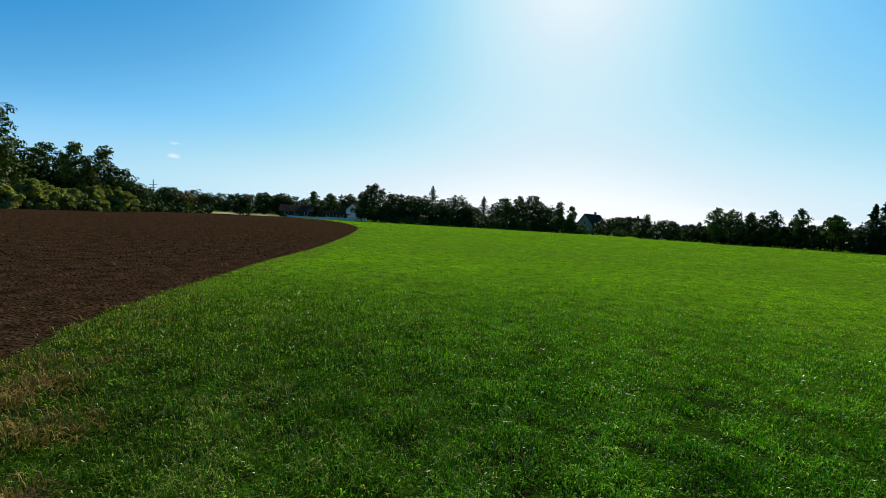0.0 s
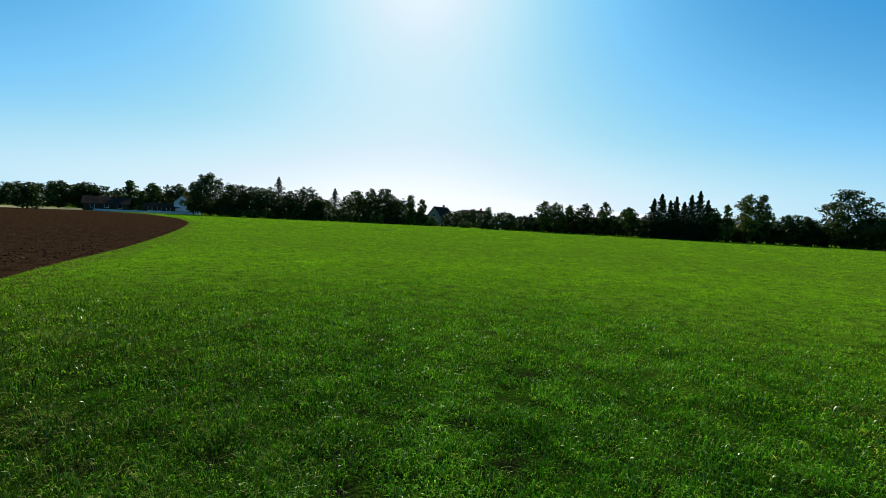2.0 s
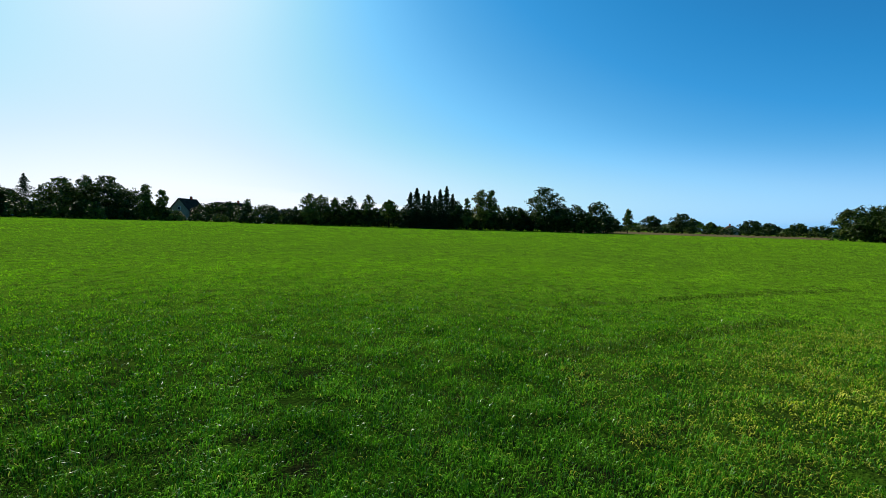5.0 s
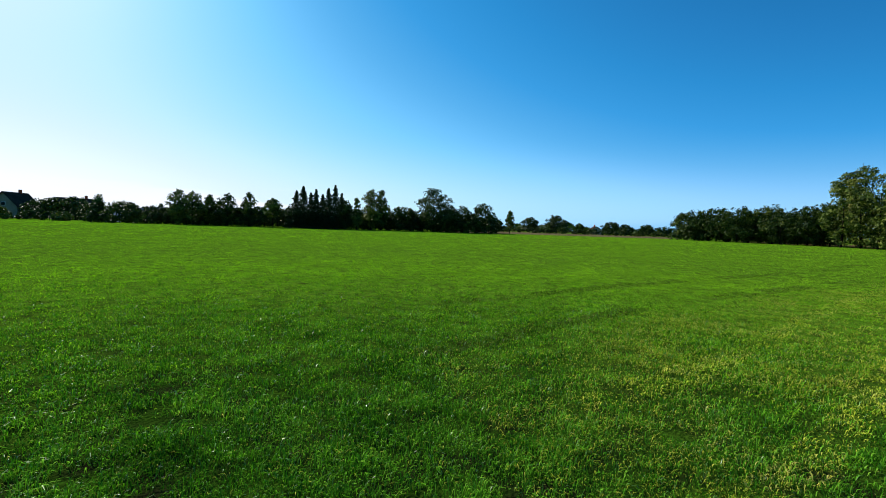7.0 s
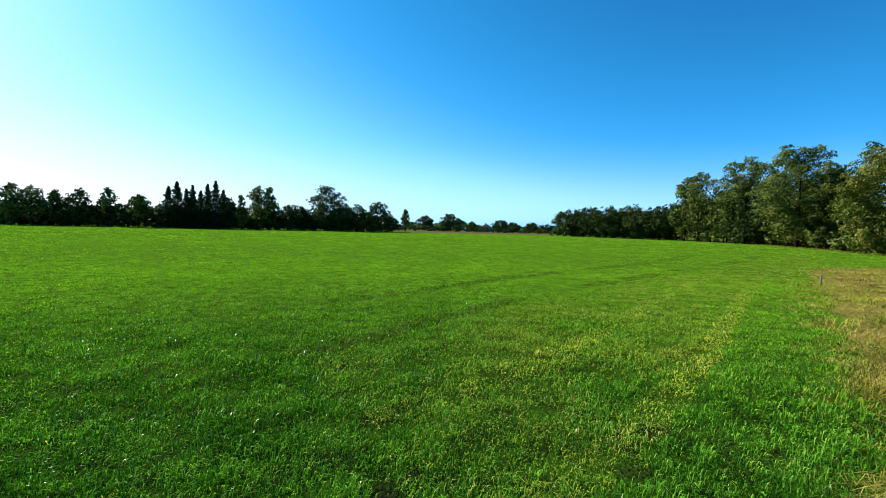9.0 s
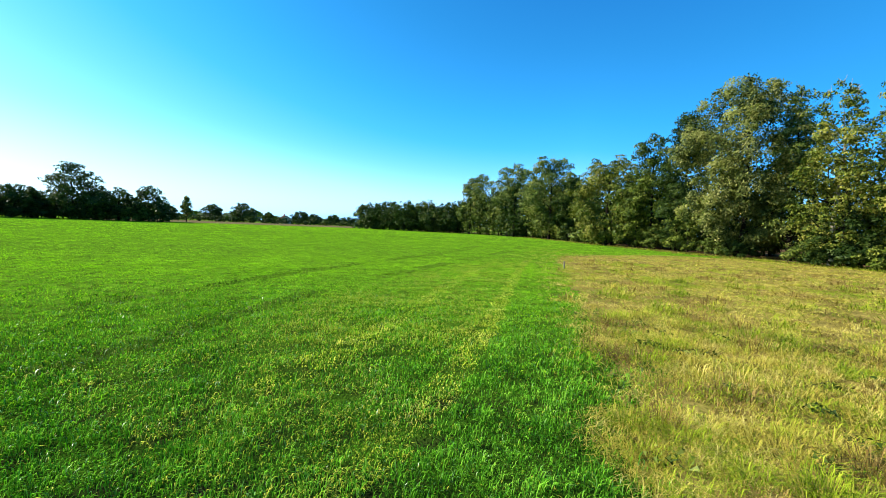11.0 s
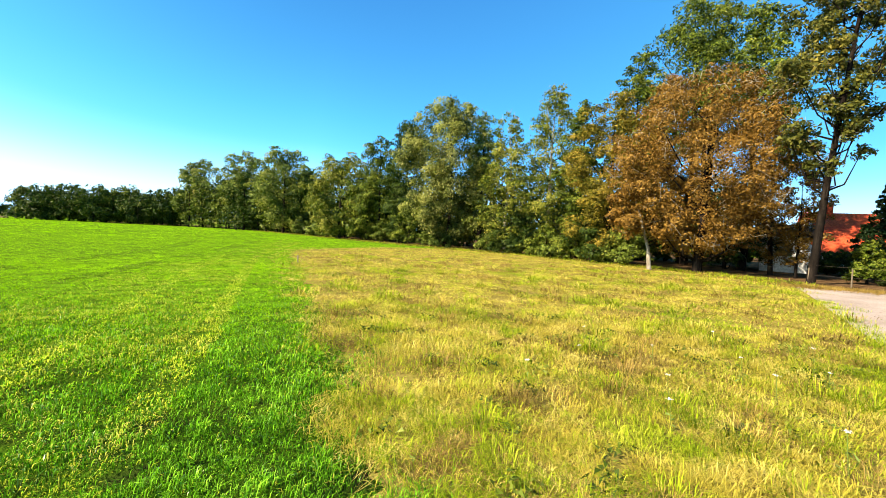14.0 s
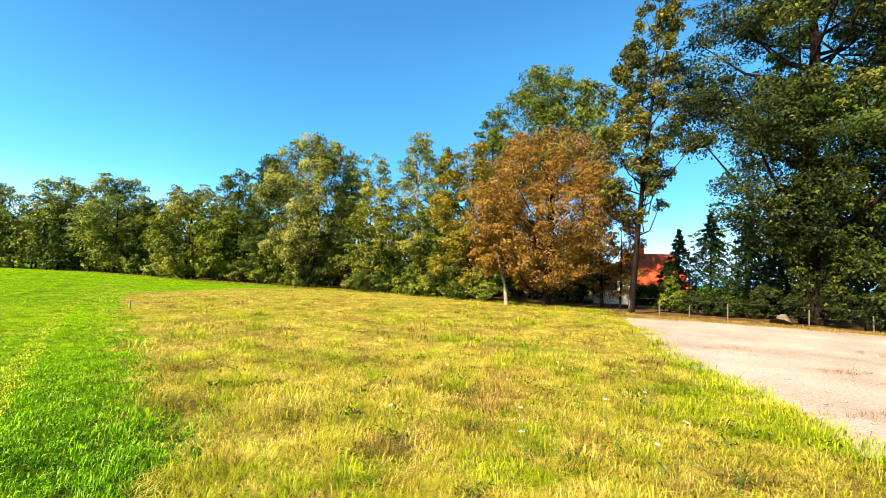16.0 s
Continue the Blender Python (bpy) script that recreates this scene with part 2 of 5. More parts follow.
# same grass as the near blades, coloured brighter for sunlit far tips
BLADE_FAR_LIT = leafy("far_lit_grass_blade", [(0.17, 0.32, 0.014), (0.26, 0.48, 0.018), (0.36, 0.62, 0.024), (0.47, 0.73, 0.045)], 0.5, 0.45, 0.7, (1.05, 1.35, 0.15), gloss=0.0, own=0.3)
BLADE_RANK = leafy("rank_meadow_blade", [(0.045, 0.09, 0.007), (0.18, 0.26, 0.012), (0.34, 0.40, 0.020), (0.52, 0.49, 0.065)], 0.7, 0.25, 0.6, gloss=0.03)
BLADE_SHINY = leafy("glossy_grass_blade", [(0.03, 0.10, 0.008), (0.10, 0.26, 0.02), (0.26, 0.44, 0.08)], 1.3, 0.25, 0.34, (0.75, 1.1, 0.25), gloss=0.4)
BLADE_PALE = leafy("pale_grass_blade", [(0.17, 0.25, 0.010), (0.30, 0.37, 0.020), (0.42, 0.44, 0.04), (0.55, 0.52, 0.11)], 0.7, 0.12, 0.6, gloss=0.02)
BLADE_WORN = leafy("wheel_worn_blade", [(0.27, 0.37, 0.012), (0.41, 0.49, 0.026), (0.54, 0.57, 0.05), (0.66, 0.63, 0.13)], 0.9, 0.12, 0.6, gloss=0.02)
BLADE_DRY = leafy("dry_meadow_blade", [(0.24, 0.195, 0.026), (0.41, 0.338, 0.042), (0.54, 0.435, 0.075), (0.67, 0.54, 0.15), (0.48, 0.30, 0.085)], 2.2, 0.25, 0.6, gloss=0.04, own=0.42)
BLADE_DEAD = leafy("dead_brown_blade", [(0.05, 0.034, 0.010), (0.20, 0.128, 0.028), (0.44, 0.295, 0.085)], 0.9, 0.2, 0.6, gloss=0.1)
LEAF_GREEN = leafy("green_leaves", [(0.007, 0.015, 0.003), (0.030, 0.052, 0.004), (0.098, 0.130, 0.014), (0.22, 0.235, 0.036)], 0.4, 0.1)
LEAF_DARK = leafy("dark_green_leaves", [(0.005, 0.014, 0.004), (0.019, 0.040, 0.007), (0.041, 0.068, 0.010), (0.092, 0.115, 0.016)], 0.4, 0.2)
LEAF_LIGHT = leafy("yellow_green_leaves", [(0.012, 0.022, 0.003), (0.058, 0.088, 0.006), (0.172, 0.178, 0.024), (0.35, 0.31, 0.065)], 0.4, 0.1)
LEAF_GOLD = leafy("golden_autumn_leaves", [(0.016, 0.018, 0.003), (0.070, 0.068, 0.006), (0.19, 0.145, 0.018), (0.33, 0.22, 0.04)], 0.45, 0.1)
LEAF_RUST = leafy("rusty_autumn_leaves", [(0.018, 0.011, 0.004), (0.115, 0.062, 0.010), (0.205, 0.112, 0.022), (0.32, 0.195, 0.05)], 0.5, 0.18, tint=(1.1, 0.9, 0.3))
# the ash's deep green, also used as shade colour on the fence shrubs
LEAF_ASH_SHADED = leafy("ash_and_shaded_shrub_leaves", [(0.002, 0.006, 0.003), (0.009, 0.017, 0.004), (0.026, 0.038, 0.007), (0.13, 0.135, 0.020)], 0.3, 0.10)
LEAF_GREY = leafy("grey_green_willow_leaves", [(0.008, 0.016, 0.004), (0.042, 0.060, 0.010), (0.135, 0.150, 0.030), (0.36, 0.34, 0.11)], 0.5, 0.12)
LEAF_WILLOW = leafy("pale_willow_leaves", [(0.075, 0.085, 0.020), (0.19, 0.20, 0.05), (0.31, 0.305, 0.09), (0.45, 0.425, 0.16)], 0.35, 0.5, gloss=0.02)
LEAF_POPLAR = leafy("dull_poplar_leaves", [(0.011, 0.019, 0.004), (0.050, 0.076, 0.010), (0.118, 0.155, 0.022), (0.26, 0.265, 0.05)], 0.3, 0.1)
LEAF_ALDER = leafy("dull_alder_leaves", [(0.006, 0.010, 0.003), (0.032, 0.040, 0.006), (0.090, 0.090, 0.015), (0.22, 0.18, 0.038)], 0.35, 0.1)
NEEDLE = leafy("spruce_needles", [(0.010, 0.028, 0.010), (0.02, 0.045, 0.014), (0.03, 0.06, 0.016)], 0.5, 0.15)
# white render darkened and warmed: the walls' shade is in the colour
SHADED_WHITE_WALL = surface("shaded_white_render", [(0.30, 0.25, 0.17), (0.40, 0.34, 0.24)], 0.5, 8, 0.85, 0.15, 0.01)
WHITE_WALL = surface("white_render", [(0.68, 0.67, 0.63), (0.78, 0.77, 0.74)], 0.5, 8, 0.85, 0.15, 0.01)
GREY_WALL = surface("grey_boards", [(0.055, 0.040, 0.026), (0.09, 0.065, 0.042)], 0.5, 6, 0.85, 0.3, 0.02, (1, 1, 6))
RED_TILE = surface("red_clay_tiles", [(0.42, 0.06, 0.025), (0.52, 0.085, 0.035), (0.36, 0.05, 0.03)], 1.2, 10, 0.7, 0.4, 0.03)
DARK_TILE = surface("dark_roof_tiles", [(0.045, 0.030, 0.020), (0.075, 0.052, 0.036)], 0.8, 8, 0.7, 0.4, 0.03)
WOOD = surface("weathered_wood", [(0.10, 0.08, 0.055), (0.17, 0.14, 0.10)], 2, 30, 0.85, 0.5, 0.01, (5, 5, 0.6))
METAL = surface("rusty_wire", [(0.10, 0.08, 0.07), (0.16, 0.13, 0.11)], 3, 30, 0.6, 0.1, 0.002, (1, 1, 1), 0.5)
GLASS, _t, _b = nodes_of("window_glass")
_b.inputs["Base Color"].default_value, _b.inputs["Roughness"].default_value = (0.02, 0.025, 0.03, 1), 0.05
PETAL = surface("white_petals", [(0.75, 0.75, 0.72), (0.85, 0.85, 0.82)], 8, 60, 0.7, 0.1, 0.002)
STEM = surface("green_stem", [(0.10, 0.16, 0.03), (0.16, 0.2, 0.05)], 6, 40, 0.7, 0.2, 0.002)
CAR_WHITE, CAR_DARK = surface("white_car_paint", [(0.6, 0.6, 0.6), (0.7, 0.7, 0.7)], 1, 8, 0.3, 0.0, 0.001, shine=0.5), surface("dark_car_paint", [(0.03, 0.03, 0.035), (0.05, 0.05, 0.06)], 1, 8, 0.3, 0.0, 0.001, shine=0.5)
RUBBER = surface("black_rubber", [(0.015, 0.015, 0.015), (0.025, 0.025, 0.025)], 4, 20, 0.9, 0.1, 0.002)
# the blue puts distance haze into the hills' own colour
HILL = surface("haze_blue_hills", [(0.10, 0.16, 0.26), (0.13, 0.20, 0.30)], 0.002, 0.02, 1.0, 0.0, 0.01)

# ---- mesh tools ----
rng = np.random.default_rng(7)


def np_mesh(name, verts, faces, material):
    me = bpy.data.meshes.new(name)
    verts, faces = np.asarray(verts, np.float32), np.asarray(faces, np.int32)
    me.vertices.add(len(verts))
    me.vertices.foreach_set("co", verts.ravel())
    me.loops.add(faces.size)
    me.loops.foreach_set("vertex_index", faces.ravel())
    me.polygons.add(len(faces))
    me.polygons.foreach_set("loop_start", np.arange(len(faces), dtype=np.int32) * faces.shape[1])
    me.update(calc_edges=True)
    me.materials.append(material)
    return me


def np_part(name, verts, faces, material, parent=None, label=""):
    ob = new(name, np_mesh(name, verts, faces, material))
    ob.parent = parent
    return tagged(ob, label)


def part(name, bm, material, parent=None, label=""):
    me = bpy.data.meshes.new(name)
    bmesh.ops.recalc_face_normals(bm, faces=bm.faces[:])
    bm.to_mesh(me)
    bm.free()
    me.materials.append(material)
    ob = new(name, me)
    ob.parent = parent
    return tagged(ob, label)


def thing(name, m, label, category, group="", kind=""):
    ob = new(name)
    ob.matrix_world = m
    ob.empty_display_size = 0.2
    return tagged(ob, label, category, group, kind)


def box(size, at=(0, 0, 0), bevel=0.0, bm=None, turn=0.0):
    """A bevelled block whose base centre is at 'at'."""
    made = bmesh.new()
    bmesh.ops.create_cube(made, size=1, matrix=Matrix.Translation((at[0], at[1], at[2] + size[2] / 2)) @ Matrix.Rotation(turn, 4, "Z") @ Matrix.Diagonal((*size, 1)))
    if bevel:
        bmesh.ops.bevel(made, geom=made.edges[:], offset=bevel, segments=1, affect="EDGES")
    if bm is None:
        return made
    me = bpy.data.meshes.new("joined")
    made.to_mesh(me)
    made.free()
    bm.from_mesh(me)
    bpy.data.meshes.remove(me)
    return bm


def tube(points, radii, sides=6):
    """Vertices and quads of a tapered tube along points."""
    points = np.asarray(points, float)
    along = np.gradient(points, axis=0)
    along /= np.linalg.norm(along, axis=1)[:, None] + 1e-9
    side = np.cross(along, (0.31, 0.93, 0.17))
    side /= np.linalg.norm(side, axis=1)[:, None] + 1e-9
    other = np.cross(along, side)
    a = np.linspace(0, 2 * np.pi, sides, endpoint=False)
    ring = np.cos(a)[None, :, None] * side[:, None] + np.sin(a)[None, :, None] * other[:, None]
    verts = (points[:, None] + ring * np.asarray(radii)[:, None, None]).reshape(-1, 3)
    i, j = np.meshgrid(np.arange(len(points) - 1), np.arange(sides), indexing="ij")
    k = (j + 1) % sides
    faces = np.stack([i * sides + j, i * sides + k, (i + 1) * sides + k, (i + 1) * sides + j], -1).reshape(-1, 4)
    return verts, faces


def join(pieces):
    verts, faces, base = [], [], 0
    for v, f in pieces:
        verts.append(v)
        faces.append(f + base)
        base += len(v)
    return np.concatenate(verts), np.concatenate(faces)


def inside(points, poly):
    x, y = points[:, 0], points[:, 1]
    hit = np.zeros(len(points), bool)
    for (x0, y0), (x1, y1) in zip(poly, poly[1:] + poly[:1]):
        cross = (y0 > y) != (y1 > y)
        hit ^= cross & (x < (x1 - x0) * (y - y0) / ((y1 - y0) or 1e-9) + x0)
    return hit


def waves(x, y, scale, seed=0):
    """A smooth rough noise of about -1 to 1 from sines."""
    r, total = np.random.default_rng(seed), 0
    for k in range(7):
        a, f = r.uniform(0, 2 * np.pi), scale * r.uniform(0.6, 1.9)
        total = total + np.sin(f * (x * np.cos(a) + y * np.sin(a)) + r.uniform(0, 6.3))
    return total / 3.5


def near_line(points, line):
    best = np.full(len(points), 1e9)
    for p, q in zip(line, line[1:]):
        p, q = np.array(p), np.array(q)
        s = np.clip(((points - p) @ (q - p)) / ((q - p) @ (q - p)), 0, 1)
        best = np.minimum(best, np.linalg.norm(points - p - s[:, None] * (q - p), axis=1))
    return best


def smooth_line(points, steps=6):
    """Catmull-Rom through the points."""
    p = [np.array(q, float) for q in points]
    p = [2 * p[0] - p[1]] + p + [2 * p[-1] - p[-2]]
    out = []
    for a, b, c, d in zip(p, p[1:], p[2:], p[3:]):
        for s in np.arange(steps) / steps:
            out.append(tuple(0.5 * (2 * b + (c - a) * s + (2 * a - 5 * b + 4 * c - d) * s * s + (3 * b - a - 3 * c + d) * s ** 3)))
    return out + [tuple(p[-2])]


def at(az, dist, z=0.0):
    """The place at a compass-like angle (degrees to the right of +y) and distance."""
    return dist * math.sin(radians(az)), dist * math.cos(radians(az)), z


def sheet(name, poly, z, material, label, category, kind="structure"):
    bm = bmesh.new()
    face = bm.faces.new([bm.verts.new((x, y, z)) for x, y in poly])
    bmesh.ops.triangulate(bm, faces=[face])
    for f in bm.faces:
        if f.normal.z < 0:
            f.normal_flip()
    ob = part(name, bm, material)
    return tagged(ob, label, category, kind=kind)


def leaf_cards(centres, size, rng, droop=0.0, aspect=0.6, up=0.4, facing=None):
    """One pointed blade for each leaf or spray of leaves."""
    n = len(centres)
    normal = rng.normal(size=(n, 3))
    normal[:, 2] = np.abs(normal[:, 2]) + up if facing is None else normal[:, 2] + up
    if facing is not None:
        normal += 1.5 * facing
    normal /= np.linalg.norm(normal, axis=1)[:, None]
    along = np.cross(normal, rng.normal(size=(n, 3)))
    along[:, 2] -= droop * np.linalg.norm(along, axis=1)
    along /= np.linalg.norm(along, axis=1)[:, None] + 1e-9
    across = np.cross(normal, along)
    across /= np.linalg.norm(across, axis=1)[:, None] + 1e-9
    length = size * rng.uniform(0.6, 1.4, (n, 1))
    a, b = along * length / 2, across * length * aspect / 2
    skew = rng.uniform(-0.5, 0.5, (n, 1))
    verts = np.stack([centres - a + b, centres + a + skew * b, centres - (0.9 + 0.6 * skew) * a - b], 1).reshape(-1, 3)
    return verts, np.arange(3 * n).reshape(n, 3)


def profile(style, u):
    if style == "round":
        return np.sqrt(np.clip(1 - (2 * u - 1) ** 2, 0, 1)) ** 0.8
    if style == "broad":
        return np.clip(np.minimum(1, u / 0.25), 0, 1) ** 0.6 * np.clip((1 - u) / 0.6, 0, 1) ** 0.5
    if style == "bush":
        return np.clip(1 - u ** 2.2, 0, 1) ** 0.6
    if style == "tall":
        return np.clip(np.minimum(u / 0.2, 1), 0, 1) ** 0.5 * np.clip(1 - u, 0, 1) ** 0.42
    return np.clip(np.minimum(u / 0.35, (1 - u) / 0.45), 0, 1) ** 0.55


def grow(name, x, y, h, w, style, leaves, label, count=2000, leaf=0.3, clumps=30, bare=0.15, bark=None, lean=(0, 0), group="", girth=None,
         limbs=10, droop=0.0, aspect=0.6, loose=1.0, pad=0.7, seed=None, depth=None, twigs=0, category="tree", forks=1, mixed=None, snags=0):
    """A tree or shrub: trunk, limbs and a crown of boughs, each with its pads of leaves and gaps between; bare: the share of the height
    under the crown; mixed: other leaves for a share of the boughs; snags: leafless twigs that stand out of the top."""
    r = np.random.default_rng(seed if seed is not None else int(abs(x * 131 + y * 17)) + 3)
    root = thing(name, Matrix.Translation((x, y, 0)), label, category, group)
    low, girth, bulk = bare * h, girth or 0.011 * h + 0.03, (w * w * h) ** (1 / 3)
    lobes = max(10, int(0.95 * clumps))
    u = (np.arange(lobes) + r.random(lobes)) / lobes * 0.98
    theta, out = np.arange(lobes) * 2.4 + r.normal(0, 0.5, lobes), r.uniform(0.1, 1, lobes) ** 0.5
    size = bulk * (0.07 + 0.10 * r.random(lobes) ** 1.3) * loose * (0.55 + 0.6 * profile(style, u)) * min(1.2, (50 / lobes) ** 0.3)
    reach = np.maximum(profile(style, u) * w / 2 * r.uniform(0.85, 1.15, lobes) - 0.45 * size, 0) * out
    deep = (depth or w) / w
    mids = np.stack([reach * np.cos(theta) + lean[0] * u, reach * np.sin(theta) * deep + lean[1] * u, low + 0.5 * size + u * (h - low - size)], 1)
    # pads of leaves over each bough's outer and upper side
    many = 5
    away = np.concatenate([mids[:, :2] - np.outer(u, lean), 0.35 * w * (0.15 + 0.5 * u[:, None])], 1)
    away /= np.linalg.norm(away, axis=1)[:, None] + 1e-9
    side = r.normal(size=(lobes, many, 3)) + 0.75 * away[:, None] + (0, 0, 0.25)
    side /= np.linalg.norm(side, axis=2)[..., None]
    pads = mids[:, None] + side * (size[:, None] * r.uniform(0.35, 0.95, (lobes, many)))[..., None] * (1, 1, pad + 0.1)
    broad = size[:, None] * r.uniform(0.30, 0.60, (lobes, many))
    pads, broad, side, owner = pads.reshape(-1, 3), broad.ravel(), side.reshape(-1, 3), np.repeat(np.arange(lobes), many)
    outer = int(0.62 * count)
    which = r.choice(len(pads), outer, p=broad ** 2 / (broad ** 2).sum())
    way = r.normal(size=(outer, 3)) + 0.5 * side[which] + (0, 0, 0.3)
    way /= np.linalg.norm(way, axis=1)[:, None]
    centres = pads[which] + way * (broad[which] * r.uniform(0.25, 1.05, outer) ** 0.5)[:, None] * (1, 1, 0.72 * pad + droop)
    facing = 0.8 * way + 0.7 * side[which]
    # looser leaves on the twigs all through the crown
    core = r.choice(lobes, count - outer, p=size ** 2 / (size ** 2).sum())
    heart = r.normal(size=(count - outer, 3))
    heart /= np.linalg.norm(heart, axis=1)[:, None]
    inner = mids[core] + heart * (size[core] * r.uniform(0.05, 1.0, count - outer) ** 0.6)[:, None] * (1, 1, pad + droop)
    for c in (centres, inner):
        c[:, 2] = np.clip(c[:, 2], 0.05, h)
    bend = np.array([[0, 0, -0.1], [0.2 * lean[0], 0.2 * lean[1], h * 0.25], [0.55 * lean[0], 0.55 * lean[1], h * 0.6], [0.9 * lean[0], 0.9 * lean[1], h * 0.85]])
    bend[1:3, :2] += r.normal(0, 0.012 * h, (2, 2))
    np_part("trunk", *tube(bend, girth * np.array([1.25, 0.85, 0.5, 0.08]), 8), bark or BARK, root)
    for k in range(1, forks):
        apart = r.normal(0, 0.16 * w, 2)
        np_part("trunk", *tube(bend + np.outer([0, 0.35, 0.8, 1.1], (*apart, 0)), girth * np.array([0.9, 0.65, 0.4, 0.06]), 7), bark or BARK, root)
    for k in r.permutation(lobes)[:limbs]:
        tip = mids[k]
        start = max(low * 0.8, tip[2] - 0.55 * np.hypot(*tip[:2]) - 0.05 * h)
        foot = np.array([np.interp(start, bend[:, 2], bend[:, 0]), np.interp(start, bend[:, 2], bend[:, 1]), start])
        mid = foot * 0.5 + tip * 0.5 + r.normal(0, 0.02 * w, 3) + (0, 0, -0.03 * h)
        thick = girth * (0.42 - 0.25 * start / h)
        np_part("limb", *tube([foot, mid, tip], [thick, thick * 0.6, thick * 0.15], 5), BARK, root)
    arms = []
    for k in range(twigs):
        j = r.integers(len(pads))
        tip = pads[j] + side[j] * broad[j] * r.uniform(0.5, 1.3) + r.normal(0, 0.02 * w, 3)
        foot = mids[owner[j]] + r.normal(0, 0.03 * w, 3)
        arms.append(tube([foot, (foot + tip) / 2 + r.normal(0, 0.025 * w, 3), tip], [0.022, 0.016, 0.006], 3))
    for k in range(snags):
        j = r.choice(np.argsort(mids[:, 2])[-max(3, lobes // 4):])
        rise = size[j] * r.uniform(0.9, 1.6)
        tip = mids[j] + r.normal(0, 0.3 * size[j], 3) * (1, 1, 0) + (0, 0, rise)
        arms.append(tube([mids[j], mids[j] * 0.5 + tip * 0.5 + r.normal(0, 0.08 * rise, 3), tip], [0.03, 0.02, 0.008], 3))
    if arms:
        tagged(np_part("twigwork", *join(arms), PALE_BARK, root), kind="stuff")
    other = owner[which] % 3 == 1 if mixed else np.zeros(outer, bool)
    crown = [leaf_cards(centres[~other], leaf, r, droop, aspect, 0.3, facing[~other]), leaf_cards(inner, 1.15 * leaf, r, droop, aspect, 0.3, heart)]
    tagged(np_part("crown", *join(crown), leaves, root), kind="stuff")
    if mixed:
        tagged(np_part("crown", *leaf_cards(centres[other], leaf, r, droop, aspect, 0.3, facing[other]), mixed, root, "boughs of another autumn colour"), kind="stuff")
    return root


def spruce(name, x, y, h, w, label, count=900, leaf=0.5, group="", seed=None, bare=0.04, ragged=0.0):
    r = np.random.default_rng(seed if seed is not None else int(abs(x * 113 + y * 29)) + 5)
    root = thing(name, Matrix.Translation((x, y, 0)), label, "conifer", group)
    np_part("trunk", *tube([[0, 0, -0.1], [0, 0, h * 0.5], [0, 0, h]], [0.014 * h, 0.009 * h, 0.01], 6), BARK, root)
    boughs = max(60, int(h * 14))
    per, centres, arms = max(5, count // boughs), [], []
    for k in range(boughs):
        u, a = (k + r.random()) / boughs, k * 2.4 + r.normal(0, 0.3)
        length = (w / 2 * (1 - u) ** 0.9 + 0.04) * r.uniform(0.6 - 0.3 * ragged, 1.15)
        z = h * (bare + (1 - bare) * u)
        tip = np.array([math.cos(a) * length, math.sin(a) * length, z - 0.25 * length])
        spot = np.outer(r.uniform(0.05, 1.0, per) ** 0.7, tip - (0, 0, z)) + (0, 0, z)
        centres.append(spot + r.normal(0, 0.035 * w * (1 - u) + 0.02, (per, 3)) * (1, 1, 0.8))
        arms.append(tube([[0, 0, z], tip], [0.004 * h * (1 - u) + 0.008, 0.005], 4))
    tagged(np_part("branchwork", *join(arms), BARK, root), kind="stuff")
    centres.append(np.stack([r.normal(0, 0.02, 14), r.normal(0, 0.02, 14), h * r.uniform(0.93, 1.0, 14)], 1))
    tagged(np_part("crown", *leaf_cards(np.concatenate(centres), leaf, r, 0.5, 0.5, 0.6), NEEDLE, root), kind="stuff")
    return root


# ---- ground ----
EDGE = smooth_line([(-4.0, 1.5), (-4.2, 4.2), (-4.6, 5.4), (-5.0, 7.4), (-5.3, 10.3), (-5.7, 14.6), (-6.2, 22.6), (-8.7, 42.6), (-12.9, 65.7), (-21.0, 93.0), (-34.0, 125.0)], 5)
SOIL_POLY = EDGE + [(-52, 150), (-75, 152), (-92, 138), (-86, 108), (-78, 84), (-66, 66), (-80, 30), (-90, -5), (-30, -1), (-12, 0.5)]
MEADOW_SIDE = smooth_line([(-1.5, -1.9), (0.8, -1.6), (2.3, -2.0), (3.0, -2.4), (3.9, -2.8), (5.1, -3.4), (7.1, -4.3), (11.7, -6.3), (18.3, -9.0), (24.5, -11.8)], 4)
ROAD_SIDE = smooth_line([(3.4, -24.3), (2.4, -20.5), (1.3, -15.5), (0.4, -11.6), (-0.2, -9.9), (-0.6, -8.9), (-1.2, -7.3), (-1.7, -5.8), (-2.6, -4.0), (-4.6, -1.9)], 4)
MEADOW_POLY = MEADOW_SIDE + [(27.5, -13.6), (29.8, -18), (32, -24), (31.0, -29.5), (25, -31), (18, -30), (11, -28.5), (6, -26.5)] + ROAD_SIDE
ROAD_POLY = ROAD_SIDE + [(-9, -0.8), (-26, -2.5), (-27, -17), (-14, -22.2), (-6.4, -24.4), (-1.4, -25.4), (1.8, -25.0)]
TRACK_A = smooth_line([(3.7, 1.0), (4.5, 0.5), (5.4, 0.0), (7.6, -1.0), (12.6, -3.0), (18.5, -5.6), (25.5, -9.0), (34, -14.5), (48, -22)], 4)
TRACK_B = smooth_line([(2.2, 0.1), (3.3, -0.6), (4.0, -1.0), (5.1, -1.5), (6.6, -2.2), (9.0, -3.2), (14.4, -5.5), (20.8, -8.3), (27, -11.8), (40, -20)], 4)
